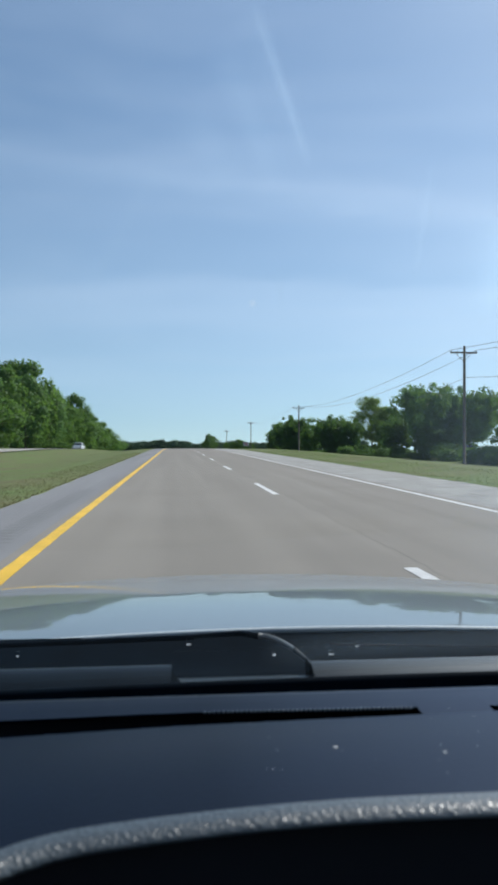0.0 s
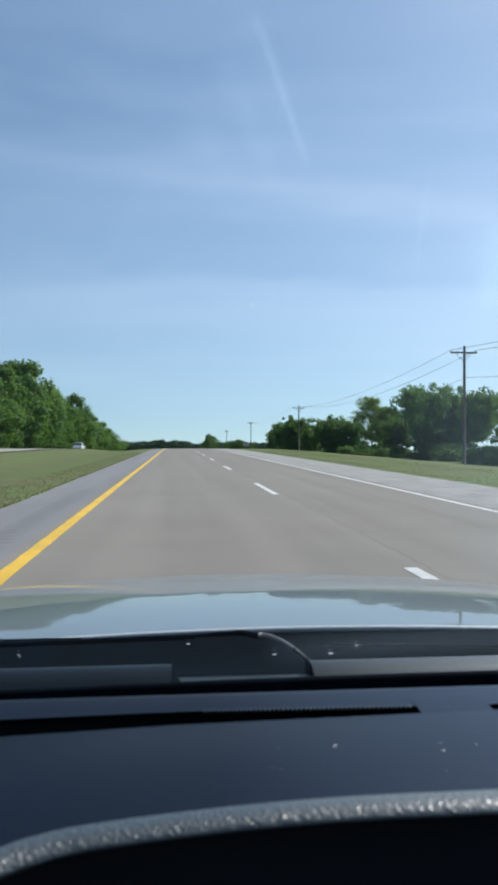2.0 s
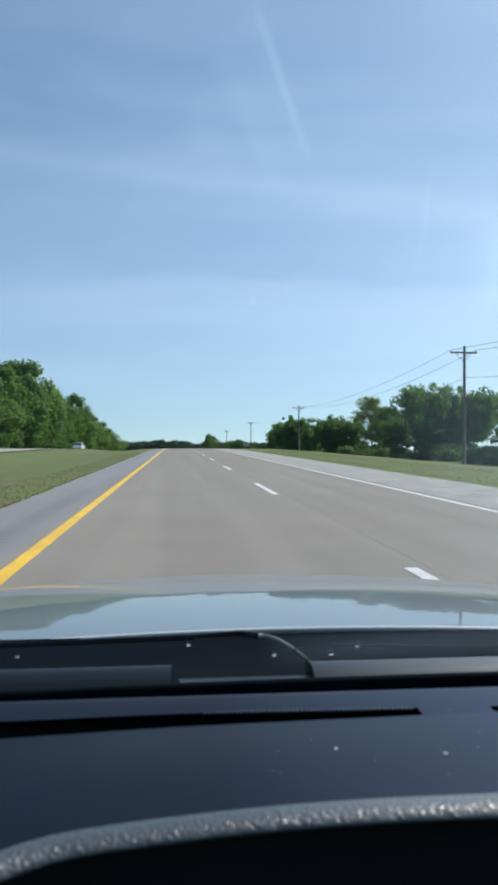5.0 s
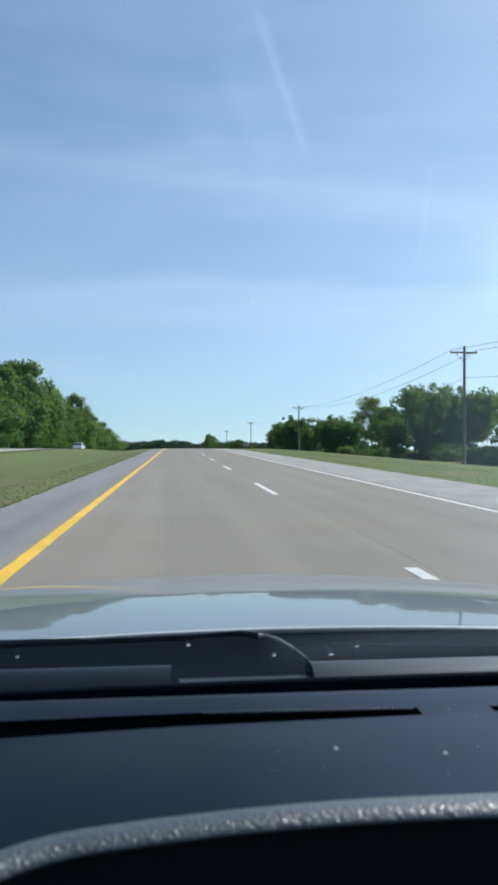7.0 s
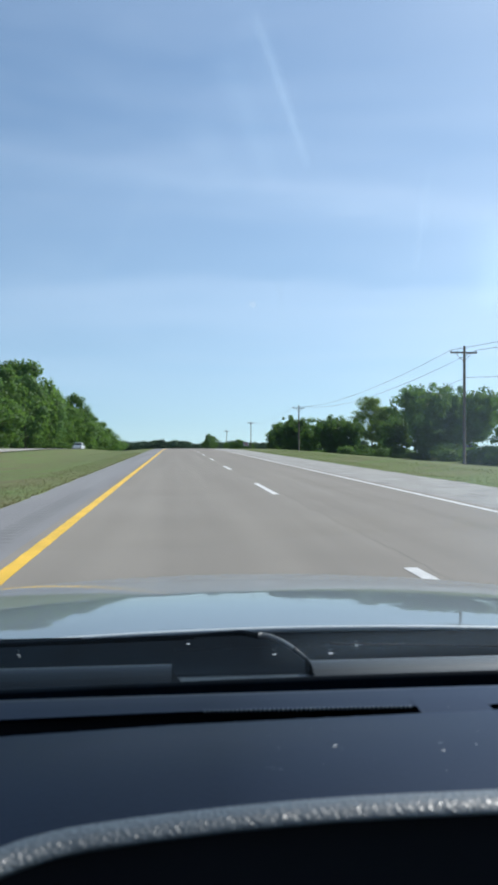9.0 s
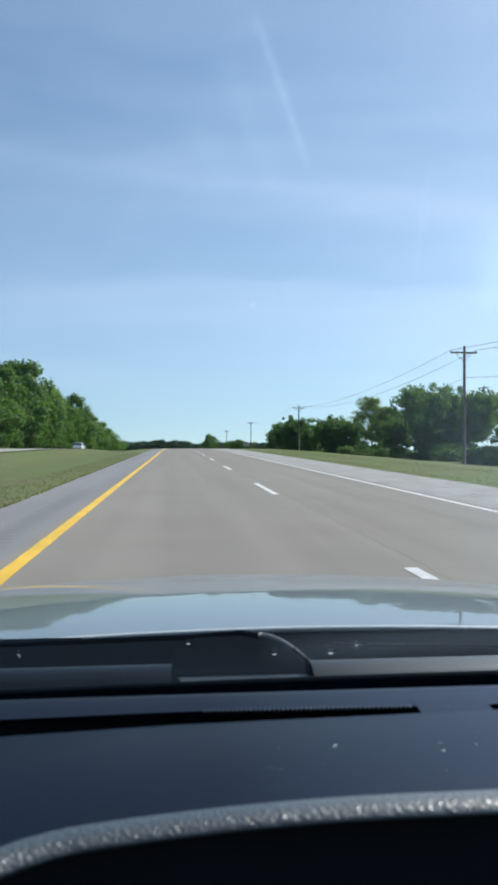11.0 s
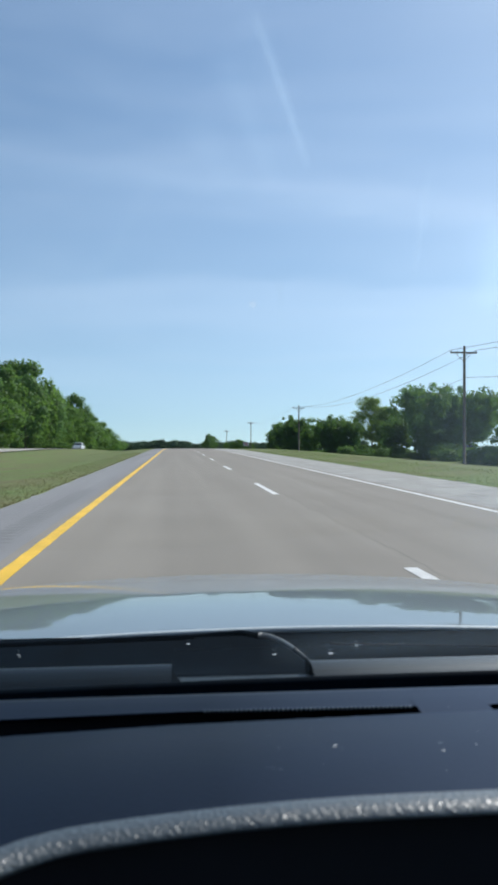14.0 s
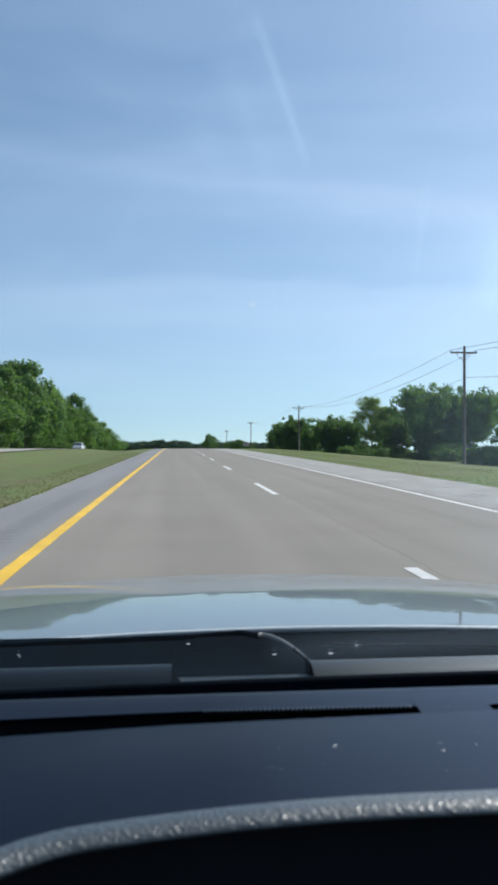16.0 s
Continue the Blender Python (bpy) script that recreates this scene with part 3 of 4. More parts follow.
kinds = {
    "oak": tree_kind("broadleaf_tree", "tall green broadleaf tree at the edge of the wood", 11, oval(3.0, low=0.15), 38, 120, 0.78, 0.13, M_LEAF, 11, low=0.15, twigs=5),
    "young": tree_kind("broadleaf_tree", "bright green young broadleaf tree with loose airy foliage", 11, oval(2.4, low=0.2), 34, 115, 0.66, 0.125, M_LEAF2, 23, low=0.2, rise=0.7, r0=0.12, twigs=5),
    "dark": tree_kind("broadleaf_tree", "dark dense broadleaf tree in the shade of the wood", 8, oval(3.0, low=0.04), 38, 80, 0.8, 0.15, M_LEAF3, 37, low=0.04, rise=0.35, twigs=4),
    "cedar": tree_kind("cedar_tree", "dark blue-green cedar at the edge of the wood", 7, cone(1.75), 46, 100, 0.42, 0.08, M_NEEDLE, 41, low=0.05, rise=-0.05, r0=0.1, twigs=4, squash=0.4),
    "bare": tree_kind("bare_tree", "leafless grey tree rising behind the green wood", 12, oval(2.4, low=0.3), 44, 0, 0, 0, None, 53, low=0.3, rise=1.7, r0=0.10, twigs=14),
    "pear": tree_kind("pear_tree", "dense dark green oval tree standing alone on the lawn", 6.2, drop_shape(2.25), 90, 110, 0.46, 0.10, M_LEAF3, 61, low=0.13, rise=0.3, r0=0.12, twigs=4),
    "round": tree_kind("broadleaf_tree", "dense dark green roundish tree with open stems below", 7, oval(3.7, low=0.34), 46, 74, 0.66, 0.27, M_LEAF3, 63, low=0.3, rise=0.5, r0=0.11, twigs=5),
    "thicket": tree_kind("broadleaf_tree", "small shaggy green tree in the row beyond the verge", 6.4, oval(2.7, low=0.1), 36, 58, 0.58, 0.26, M_LEAF, 67, low=0.1, rise=0.75, r0=0.08, twigs=5),
    "blue": tree_kind("broadleaf_tree", "hazy blue-green tree in the far wood", 13, oval(4.0, low=0.02), 18, 40, 1.9, 0.75, M_FARLEAF, 131, low=0.02, twigs=1),
    "bush": tree_kind("bush", "low leafy green bush in the undergrowth", 1.9, oval(1.2, low=0.05), 14, 36, 0.42, 0.15, M_LEAF, 71, low=0.05, r0=0.04, twigs=3, category="bush"),
    "far": tree_kind("broadleaf_tree", "green broadleaf tree in the woodland beyond the road", 13, oval(4.2, low=0.08), 22, 64, 1.35, 0.46, M_LEAF, 83, low=0.08, twigs=2),
    "far2": tree_kind("broadleaf_tree", "yellowish green tree in the woodland beyond the road", 13, oval(3.6, low=0.08), 22, 60, 1.25, 0.44, M_LEAF, 97, low=0.08, rise=0.6, twigs=2),
    "far3": tree_kind("broadleaf_tree", "dark green tree in the woodland beyond the road", 13, oval(3.8, low=0.04), 22, 62, 1.25, 0.46, M_LEAF3, 101, low=0.04, rise=0.5, twigs=2),
    "low": tree_kind("broadleaf_tree", "green broadleaf tree in the distant woodland", 13, oval(4.0, low=0.06), 22, 22, 1.6, 0.75, M_LEAF, 113, low=0.06, twigs=1),
    "low2": tree_kind("broadleaf_tree", "dark green tree in the distant woodland", 13, oval(3.7, low=0.04), 22, 22, 1.5, 0.75, M_LEAF3, 127, low=0.04, rise=0.5, twigs=1),
}
used = set()


def plant(kind, x, y, height_scale=1.0, width_scale=None, turn=0.0, label="", group="", sink=0.0):
    """Sets a tree of a kind on the ground."""
    src = kinds[kind]
    m = pose(x, y, land(x, y) - sink, 0, 0, turn)
    w = width_scale or height_scale
    if kind in used:
        t = copy_thing(src, m)
    else:
        used.add(kind)
        t = src
        t.matrix_basis = m
    t.scale = (w, w, height_scale)
    return tagged(t, label, group=group)


PASSED = -188.0      # the stretch of road that lies behind the car now
# the wood's edge beside the right shoulder, well behind
EDGE = "trees at the wood's edge"
plant("young", 13.75, PASSED + 42.5, 1.14, 0.84, 200, group=EDGE)
plant("cedar", 12.3, PASSED + 41.0, 0.84, 0.95, 0, group=EDGE)
plant("bare", 17.2, PASSED + 43.5, 0.87, 1.2, 40)
plant("young", 15.1, PASSED + 36.5, 0.68, 0.8, 140, group=EDGE)
plant("oak", 17.2, PASSED + 47.0, 0.66, 0.7, 75, group=EDGE)
plant("dark", 15.2, PASSED + 42.5, 0.70, 0.62, 10, group=EDGE)
plant("dark", 15.0, PASSED + 40.0, 0.52, 0.5, 210, group=EDGE)
plant("dark", 17.4, PASSED + 41.0, 0.78, 0.7, 120, group=EDGE)
plant("dark", 16.6, PASSED + 37.0, 0.6, 0.6, 300, group=EDGE)
plant("cedar", 13.9, PASSED + 46.0, 0.75, 0.75, 80, group=EDGE)
plant("dark", 20.5, PASSED + 47.0, 0.8, 0.8, 20, group=EDGE)
plant("cedar", 18.5, PASSED + 44.0, 0.9, 0.9, 200, group=EDGE)
plant("young", 14.0, PASSED + 28.5, 0.85, 0.9, 250, group=EDGE)
plant("young", 13.3, PASSED + 30.0, 0.5, 0.55, 20, group=EDGE)
plant("oak", 15.7, PASSED + 30.5, 1.0, 0.82, 10, group=EDGE)
plant("oak", 15.2, PASSED + 25.5, 1.05, 0.85, 100, group=EDGE)
for k in range(16):
    plant("bush", 12.8 + 0.30 * k + 0.6 * math.sin(k * 3.1), PASSED + 41.5 - 0.75 * k + 0.8 * math.sin(k * 1.7), 0.55 + 0.3 * ((k * 7) % 5) / 5, None, k * 47, group="undergrowth at the wood's edge")
# the wood goes on behind the car
r = random.Random(5)
for k in range(20):
    y = PASSED + 26 - k * 5.0
    plant(("far", "low", "far2", "low2")[k % 4], 17.0 + 1.8 * r.random(), y - 15, 0.85 + 0.45 * r.random(), 0.9, r.random() * 360, group="trees at the wood's edge")
    if k % 2:
        plant(("low", "low2")[k % 4 // 2], 22 + 3 * r.random(), y + 1, 0.9 + 0.3 * r.random(), 0.85, r.random() * 360, group="woodland beside the road")

# the wood beyond the opposite carriageway
r = random.Random(11)
for row, (x0, step) in enumerate(((-38.5, 13.5), (-46, 12.0), (-56, 13.0))):
    y = -260.0 + row * 4
    while y < 540:
        y += step * (0.75 + 0.5 * r.random()) * (1 if y < 400 else 1.4)
        if row == 0 and PASSED + 110 < y < PASSED + 160 or row == 1 and PASSED + 146 < y < PASSED + 176:
            continue
        tall = 15.8 + 6.0 * smooth_step(115, 60, y) + 8.6 * smooth_step(150, 220, y) - 6.5 * smooth_step(285, 410, y) - 9.0 * smooth_step(390, 520, y)
        near = 60 < y < 450
        plant(r.choice(("far", "far2", "far3", "far", "far3", "far") if near else ("low", "low2")), x0 - 2.5 * r.random(), y, tall / 13 * (0.66 + 0.11 * row + 0.42 * r.random() ** 1.2), 1.15 + 0.55 * r.random(), r.random() * 360, group="woodland beyond the opposite road")
    for k in range(22 if row == 0 else 0):
        plant("bush", -36.0 - 1.6 * r.random(), 90 + k * 15 + 9 * r.random(), 1.1 + 0.9 * r.random(), 1.7, r.random() * 360, group="bushes along the opposite road")

# the lone tree on the lawn and its little neighbours
plant("pear", 16.9, PASSED + 68.5, 1.05, 0.88, 130)
plant("bush", 16.2, PASSED + 71.0, 0.75, 0.45, 40, label="small leafy sapling on the lawn beside the dark tree")
plant("bush", 22.0, PASSED + 72.0, 1.7, 1.0, 90, label="leafy ornamental bush before the brick house")
plant("bush", 24.2, PASSED + 74.0, 0.6, 0.7, 10, label="clipped low bush along the house front")
plant("bush", 25.9, PASSED + 74.3, 0.55, 0.7, 200, label="clipped low bush along the house front")

# the row of trees along the field beyond the right verge
ROW = "row of trees beyond the verge"
for kind, x, y, h, w, turn in (
        ("round", 28.6, 205.5, 1.18, 0.90, 20), ("round", 31.2, 200.0, 1.34, 0.99, 140), ("thicket", 26.9, 213.7, 0.99, 0.96, 75), ("thicket", 33.4, 191.8, 1.10, 0.96, 10),
        ("round", 32.1, 161.7, 1.10, 0.96, 260), ("round", 35.5, 157.6, 1.01, 0.85, 310), ("thicket", 34.1, 165.8, 0.96, 1.10, 190),
        ("young", 34.6, 135.6, 1.06, 1.25, 60), ("thicket", 37.5, 132.9, 1.15, 1.03, 220), ("young", 36.4, 133.0, 0.88, 1.15, 10), ("young", 38.6, 142.5, 0.74, 0.96, 160),
        ("round", 32.4, 98.0, 1.24, 1.08, 40), ("round", 35.2, 100.0, 1.10, 1.0, 120), ("round", 37.8, 97.3, 1.16, 1.12, 200), ("thicket", 31.4, 107.5, 0.95, 0.85, 290),
        ("thicket", 37.6, 82.2, 1.05, 1.0, 330), ("round", 38.4, 77.6, 1.30, 1.1, 95), ("thicket", 42.5, 112.3, 1.10, 1.23, 15),
        ("thicket", 31.6, 95.6, 0.74, 0.90, 100), ("thicket", 33.9, 94.8, 0.66, 0.86, 250), ("thicket", 32.8, 160.0, 0.62, 0.8, 30), ("thicket", 30.2, 198.0, 0.75, 0.9, 170)):
    plant(kind, x, y, h, w, turn, group=ROW)
r = random.Random(3)
for k in range(80):
    y = 70 + 150 * k / 80 + 3 * r.random()
    plant("bush", 30.5 - 3.8 * smooth_step(137, 220, y) + (3.0 if y < 112 else 7.5) * r.random(), y, 0.3 + 0.85 * r.random() ** 1.5, 0.9 + 0.8 * r.random(), r.random() * 360, group="undergrowth below the trees")
# small trees where the road dips, and the wood closing the view
for x, y, h, k in ((12.9, 300, 0.62, "far3"), (14.4, 304, 0.55, "far3"), (19.4, 300, 0.38, "far"), (21.6, 297, 0.46, "far3"), (23.6, 295, 0.50, "far"), (25.4, 292, 0.46, "far3"), (27.6, 290, 0.42, "far"), (11.6, 312, 0.40, "far")):
    plant(k, x, y, h, h * 0.95, r.random() * 360, group="trees down the road")
for k in range(96):
    x = -190 + 4.4 * k + 2 * r.random()
    plant("blue", x, 900 + 25 * (k % 3) + 15 * r.random(), 0.98 + 0.22 * r.random() + 0.1 * math.sin(k * 0.35), 1.75, r.random() * 360, group="distant wood across the road's end")

# blades of grass along the edges of the shoulders
def blades(name, n, place, mat, label, low, high, seed):
    r = np.random.default_rng(seed)
    pts = np.array([place(r) for _ in range(n)])
    z = np.array([land(p[0], p[1]) for p in pts])
    base = np.column_stack([pts, z - 0.02])
    h = low + (high - low) * r.random(n) ** 2
    a = r.random(n) * 2 * math.pi
    w = np.column_stack([np.cos(a), np.sin(a), np.zeros(n)]) * (0.012 + 0.012 * r.random(n))[:, None]
    tip = base + np.column_stack([r.normal(size=n) * 0.35 * h, r.normal(size=n) * 0.35 * h, h])
    verts = np.stack([base - w, base + w, tip], 1).reshape(-1, 3)
    faces = np.arange(n * 3).reshape(-1, 3)
    return tagged(put(name, quick_mesh(name, verts, faces, mat)), label, "grass", kind="stuff")


def left_edge(r):
    y = 8 + 62 * r.random() ** 1.7
    return (-2.92 - 1.8 * r.random() ** 1.8, y)


def left_wide(r):
    return (-3.2 - 13 * r.random(), 12 + 75 * r.random())


def right_edge(r):
    y = 18 + 70 * r.random() ** 1.3
    return (7.95 + 4.6 * r.random() ** 1.2, y)


blades("grass_tufts", 18000, left_edge, M_DRYGRASS, "long dry grass along the edge of the median", 0.02, 0.055, 1)
blades("median_grass", 9000, left_wide, M_GRASS, "mown green grass of the median", 0.02, 0.06, 2)
blades("verge_grass", 16000, right_edge, M_GRASS, "short green grass along the right verge", 0.02, 0.08, 3)


# ---- roadside things ----
def utility_pole(x, y, top):
    e = thing("utility_pole", "weathered wooden utility pole with one crossarm", "utility pole", pose(x, y, land(x, y)), "poles along the road")
    h = top - land(x, y)
    v, f = tube([(0, 0, -0.4), (0, 0, h * 0.5), (0, 0, h)], [0.15, 0.135, 0.105], 8)
    put("pole", mesh_of("pole", v, f, M_POLE, True), e)
    arm = part("crossarm", boxed(-1.2, 1.2, 0.13, 0.25, h - 0.62, h - 0.48, bevel=0.01), M_POLE, e)
    for s in (-1, 1):
        v, f = tube([(0, 0.14, h - 1.35), (s * 0.7, 0.14, h - 0.6)], 0.025, 4)
        put("brace", mesh_of("brace", v, f, M_POLE), e)
    for px in (-1.1, -0.55, 1.1):
        v, f = tube([(px, 0.16, h - 0.49), (px, 0.16, h - 0.40), (px, 0.16, h - 0.33)], [0.03, 0.05, 0.02], 6)
        put("insulator", mesh_of("insulator", v, f, M_CERAMIC), arm)
    return h


POLES = [(24.6, -212, 9.9), (24.6, -119, 9.8), (24.6, -26, 9.4), (24.6, 64.7, 9.2), (24.6, 155, 8.1), (24.6, 256, 7.25), (24.6, 380, 5.9), (24.6, 500, 3.4)]
for p in POLES:
    utility_pole(*p)
for (xa, ya, ta), (xb, yb, tb) in zip(POLES, POLES[1:]):
    for off, below, sag in ((-1.1, 0.33, 1.4), (1.1, 0.33, 1.6), (0.15, 2.7, 1.7)):
        path = [(xa + off, ya + (yb - ya) * t + 0.16, ta - below + (tb - ta) * t - sag * 4 * t * (1 - t)) for t in [i / 14 for i in range(15)]]
        v, f = tube(path, 0.017, 4)
        tagged(put("power_cable", mesh_of("power_cable", v, f, M_WIRE)), "thin dark cable sagging between utility poles", "cable", "cables between the poles")

# a line of cables crossing high over the road to a pole before the wood
utility_pole(-35.5, 14, 10.4)
for off, below in ((-0.78, 0.33), (0.78, 0.33), (0.1, 2.0)):
    path = [(24.6 - 60.1 * t + off * 0.4, -26 + 40 * t + off, 9.4 - below + 1.0 * t - 5.2 * t * (1 - t)) for t in [i / 16 for i in range(17)]]
    v, f = tube(path, 0.013, 4)
    tagged(put("power_cable", mesh_of("power_cable", v, f, M_WIRE)), "thin dark cable crossing high over the road", "cable", "cables over the road")


def vehicle(name, label, paint, x, y, turn, pickup, lift=0.0):
    """A parked pickup or car; length along its x axis."""
    e = thing(name, label, "pickup truck" if pickup else "car", pose(x, y, land(x, y) + lift, 0, 0, turn), "vehicles parked on the grass")
    e.scale = (1.14, 1.06, 1.14)
    bm = bmesh.new()
    box(bm, -2.65, 2.65, -0.92, 0.92, 0.45, 1.0, bevel=0.09)
    part("body", bm, paint, e)
    bm = bmesh.new()
    x0, x1 = (-0.55, 1.25) if pickup else (-1.7, 1.2)
    box(bm, x0, x1, -0.86, 0.86, 0.98, 1.66, bevel=0.08)
    for vv in bm.verts:
        if vv.co.z > 1.4:
            vv.co.x = vv.co.x * 0.75 + 0.02
            vv.co.y *= 0.85
    cab = part("cab", bm, paint, e)
    for s in (-1, 1):
        part("window", boxed(x0 + 0.28, x1 - 0.38, s * 0.80 - 0.035, s * 0.80 + 0.035, 1.1, 1.5), M_GLASSDARK, cab)
    part("windscreen", boxed(x1 - 0.22, x1 - 0.10, -0.68, 0.68, 1.1, 1.5), M_GLASSDARK, cab)
    if pickup:
        for s in (-1, 1):
            part("bed_side", boxed(-2.62, -0.6, s * 0.86 - 0.05, s * 0.86 + 0.05, 0.95, 1.22, bevel=0.02), paint, e)
        part("tailgate", boxed(-2.65, -2.57, -0.82, 0.82, 0.9, 1.2, bevel=0.02), paint, e)
    for s in (-1, 1):
        part("headlight", boxed(2.60, 2.67, s * 0.68 - 0.15, s * 0.68 + 0.15, 0.72, 0.88, bevel=0.02), M_CHROME, e)
        for wx in (-1.65, 1.7):
            wheels(e, (wx, s * 0.82, 0.37), 0.37, 0.22)
    part("bumper", boxed(2.58, 2.74, -0.86, 0.86, 0.45, 0.62, bevel=0.03), M_CHROME, e)
    return e


def wheels(parent, at, radius, width, axis="y"):
    """A tyre with its rim."""
    prof = [(radius * 0.62, -width / 2), (radius * 0.9, -width / 2), (radius, -width * 0.32), (radius, width * 0.32), (radius * 0.9, width / 2), (radius * 0.62, width / 2)]
    rows = []
    for k in range(25):
        a = 2 * math.pi * k / 24
        if axis == "y":
            rows.append([(at[0] + r_ * math.cos(a), at[1] + w_, at[2] + r_ * math.sin(a)) for r_, w_ in prof])
        else:
            rows.append([(at[0] + w_, at[1] + r_ * math.cos(a), at[2] + r_ * math.sin(a)) for r_, w_ in prof])
    v, f = loft(rows)
    wheel = put("wheel", mesh_of("tyre", v, f, M_TYRE, True), parent, "black rubber tyre")
    bm = bmesh.new()
    turn = pose(*at, 90, 0, 0) if axis == "y" else pose(*at, 0, 90, 0)
    bmesh.ops.create_cone(bm, cap_ends=True, segments=20, radius1=radius * 0.63, radius2=radius * 0.63, depth=width * 0.7, matrix=turn)
    part("rim", bm, M_RIM, wheel)
    return wheel


vehicle("pickup_truck", "dark maroon pickup truck parked on the grass", M_DARKPAINT, 36.5, 14, 178, True)
vehicle("pickup_truck", "black pickup truck parked on the grass", M_BLACKPAINT, 29.0, 9, 172, True)
vehicle("parked_car", "dark blue car parked under the trees", M_BLUEPAINT, 39.4, 105, 200, False)
vehicle("oncoming_car", "white car on the opposite carriageway", M_WHITEPAINT, -20.4, 166, 270, False)


def board(x, y, w, h, mat, label, turn):
    e = thing("roadside_board", label, "sign", pose(x, y, land(x, y), 0, 0, turn), "boards beside the road")
    for s in (-1, 1):
        part("post", boxed(s * w * 0.42 - 0.05, s * w * 0.42 + 0.05, -0.05, 0.05, -0.3, h + 0.55, bevel=0.008), M_POLE, e)
    face = part("panel", boxed(-w / 2, w / 2, -0.085, -0.055, 0.5, 0.5 + h, bevel=0.006), mat, e)
    for k, (a, b) in enumerate(((-0.36, 0.30), (-0.30, 0.36), (-0.22, 0.20))):
        part("stripe", boxed(w * a, w * b, -0.094, -0.0895, 0.5 + h * (0.68 - 0.25 * k), 0.5 + h * (0.82 - 0.25 * k)), M_WOODWHITE if mat is not M_PALE else M_RED, face)
    return e


board(12.6, 140, 1.05, 0.7, M_PALE, "small pale lilac board on two posts by the verge", -4)
board(21.5, 26, 1.5, 1.2, M_RED, "red roadside board on two wooden posts", -6)
board(19.5, 17, 1.5, 1.0, M_PALE, "pale lilac roadside board on two posts", -4)
board(11.3, PASSED - 150, 1.6, 1.0, M_RED, "small red board before the trees", 0)

# mailbox on its post
mail = thing("mailbox", "black metal mailbox on a dark post by the lane", "mailbox", pose(9.6, -6, land(9.6, -6)))
part("post", boxed(-0.06, 0.06, -0.06, 0.06, -0.2, 1.0, bevel=0.01), M_POLE, mail)
bm = boxed(-0.17, 0.17, -0.3, 0.3, 1.0, 1.13)
r_ = bmesh.ops.create_cone(bm, cap_ends=True, segments=20, radius1=0.17, radius2=0.17, depth=0.6, matrix=pose(0, 0, 1.13, 90, 0, 0))
part("box", bm, M_BLACKPAINT, mail)
part("door", boxed(-0.15, 0.15, -0.315, -0.302, 1.01, 1.24, bevel=0.004), M_BLACKPAINT, mail)


def house(x, y, turn, wx, wy, label, wall_mat):
    e = thing("house", label, "house", pose(x, y, land(x, y) - 0.05, 0, 0, turn))
    part("wall", boxed(0, wx, 0, wy, -0.3, 2.6), wall_mat, e)
    v = [(-0.5, -0.5, 2.55), (wx + 0.5, -0.5, 2.55), (wx + 0.5, wy + 0.5, 2.55), (-0.5, wy + 0.5, 2.55), (-0.3, wy / 2, 4.3), (wx + 0.3, wy / 2, 4.3),
         (-0.5, -0.5, 2.42), (wx + 0.5, -0.5, 2.42), (wx + 0.5, wy + 0.5, 2.42), (-0.5, wy + 0.5, 2.42)]
    f = [(0, 1, 5, 4), (2, 3, 4, 5), (0, 4, 3), (1, 2, 5), (6, 9, 8, 7), (0, 6, 7, 1), (1, 7, 8, 2), (2, 8, 9, 3), (3, 9, 6, 0)]
    put("roof", mesh_of("roof", v, f, M_ROOF), e)
    d = part("door", boxed(wx * 0.45, wx * 0.45 + 0.95, -0.05, 0.02, 0, 2.05, bevel=0.01), M_WOODWHITE, e)
    part("handle", boxed(wx * 0.45 + 0.8, wx * 0.45 + 0.85, -0.10, -0.052, 0.95, 1.1), M_CHROME, d)
    for k in (0.1, 0.25, 0.65, 0.82):
        w = part("window", boxed(wx * k, wx * k + 1.1, -0.04, 0.015, 0.9, 2.1, bevel=0.01), M_WOODWHITE, e)
        part("pane", boxed(wx * k + 0.08, wx * k + 1.02, -0.055, -0.043, 0.98, 2.02), M_GLASSDARK, w)
    return e


house(26.0, PASSED + 77, 8, 14, 8, "low red-brown brick house with a shingled roof", M_BRICK)
house(-42.0, PASSED + 160, 84, 9, 6, "small brown house among the trees across the road", M_BRICK)
flag = thing("flagpole", "thin white flagpole before the house", "flagpole", pose(22.6, PASSED + 71, land(22.6, PASSED + 71)))
v, f = tube([(0, 0, -0.2), (0, 0, 4.4)], [0.04, 0.025], 6)
put("pole", mesh_of("pole", v, f, M_WOODWHITE), flag)
v, f = loft([[(0.03 + 0.5 * t, 0.06 * math.sin(7 * t), z - 0.25 * t) for t in [i / 6 for i in range(7)]] for z in (3.6, 4.3)])
put("flag", mesh_of("flag", v, f, M_RED), flag)


# ---- the car ----
# places from the lens: X to the right, Y ahead along the road, heights as drops below the lens
car = thing("car", "silver car with black trim standing in a lane of the highway", "car")


def hood_z(x, y):
    """The bonnet: nearly level at its back edge, falling faster towards the nose and the flanks."""
    t = (y - 0.935) / 1.0
    a, b, c = radians(2.5), radians(9.1), radians(4.6)
    k = min(t, 0.34)
    drop = 0.2305 + a * k + b * k * k / 2
    if t > 0.34:
        drop += radians(5.6) * (t - 0.34) + c * (t - 0.34) ** 2 / 2 + max(0, t - 1.05) ** 2 * 0.5
    return EYE - drop - 0.08 * (x - 0.15) ** 2 - 1.6 * max(0, abs(x - 0.3) - 0.72) ** 2


hx = [0.3 + 0.9 * s for s in np.linspace(-1, 1, 41)]


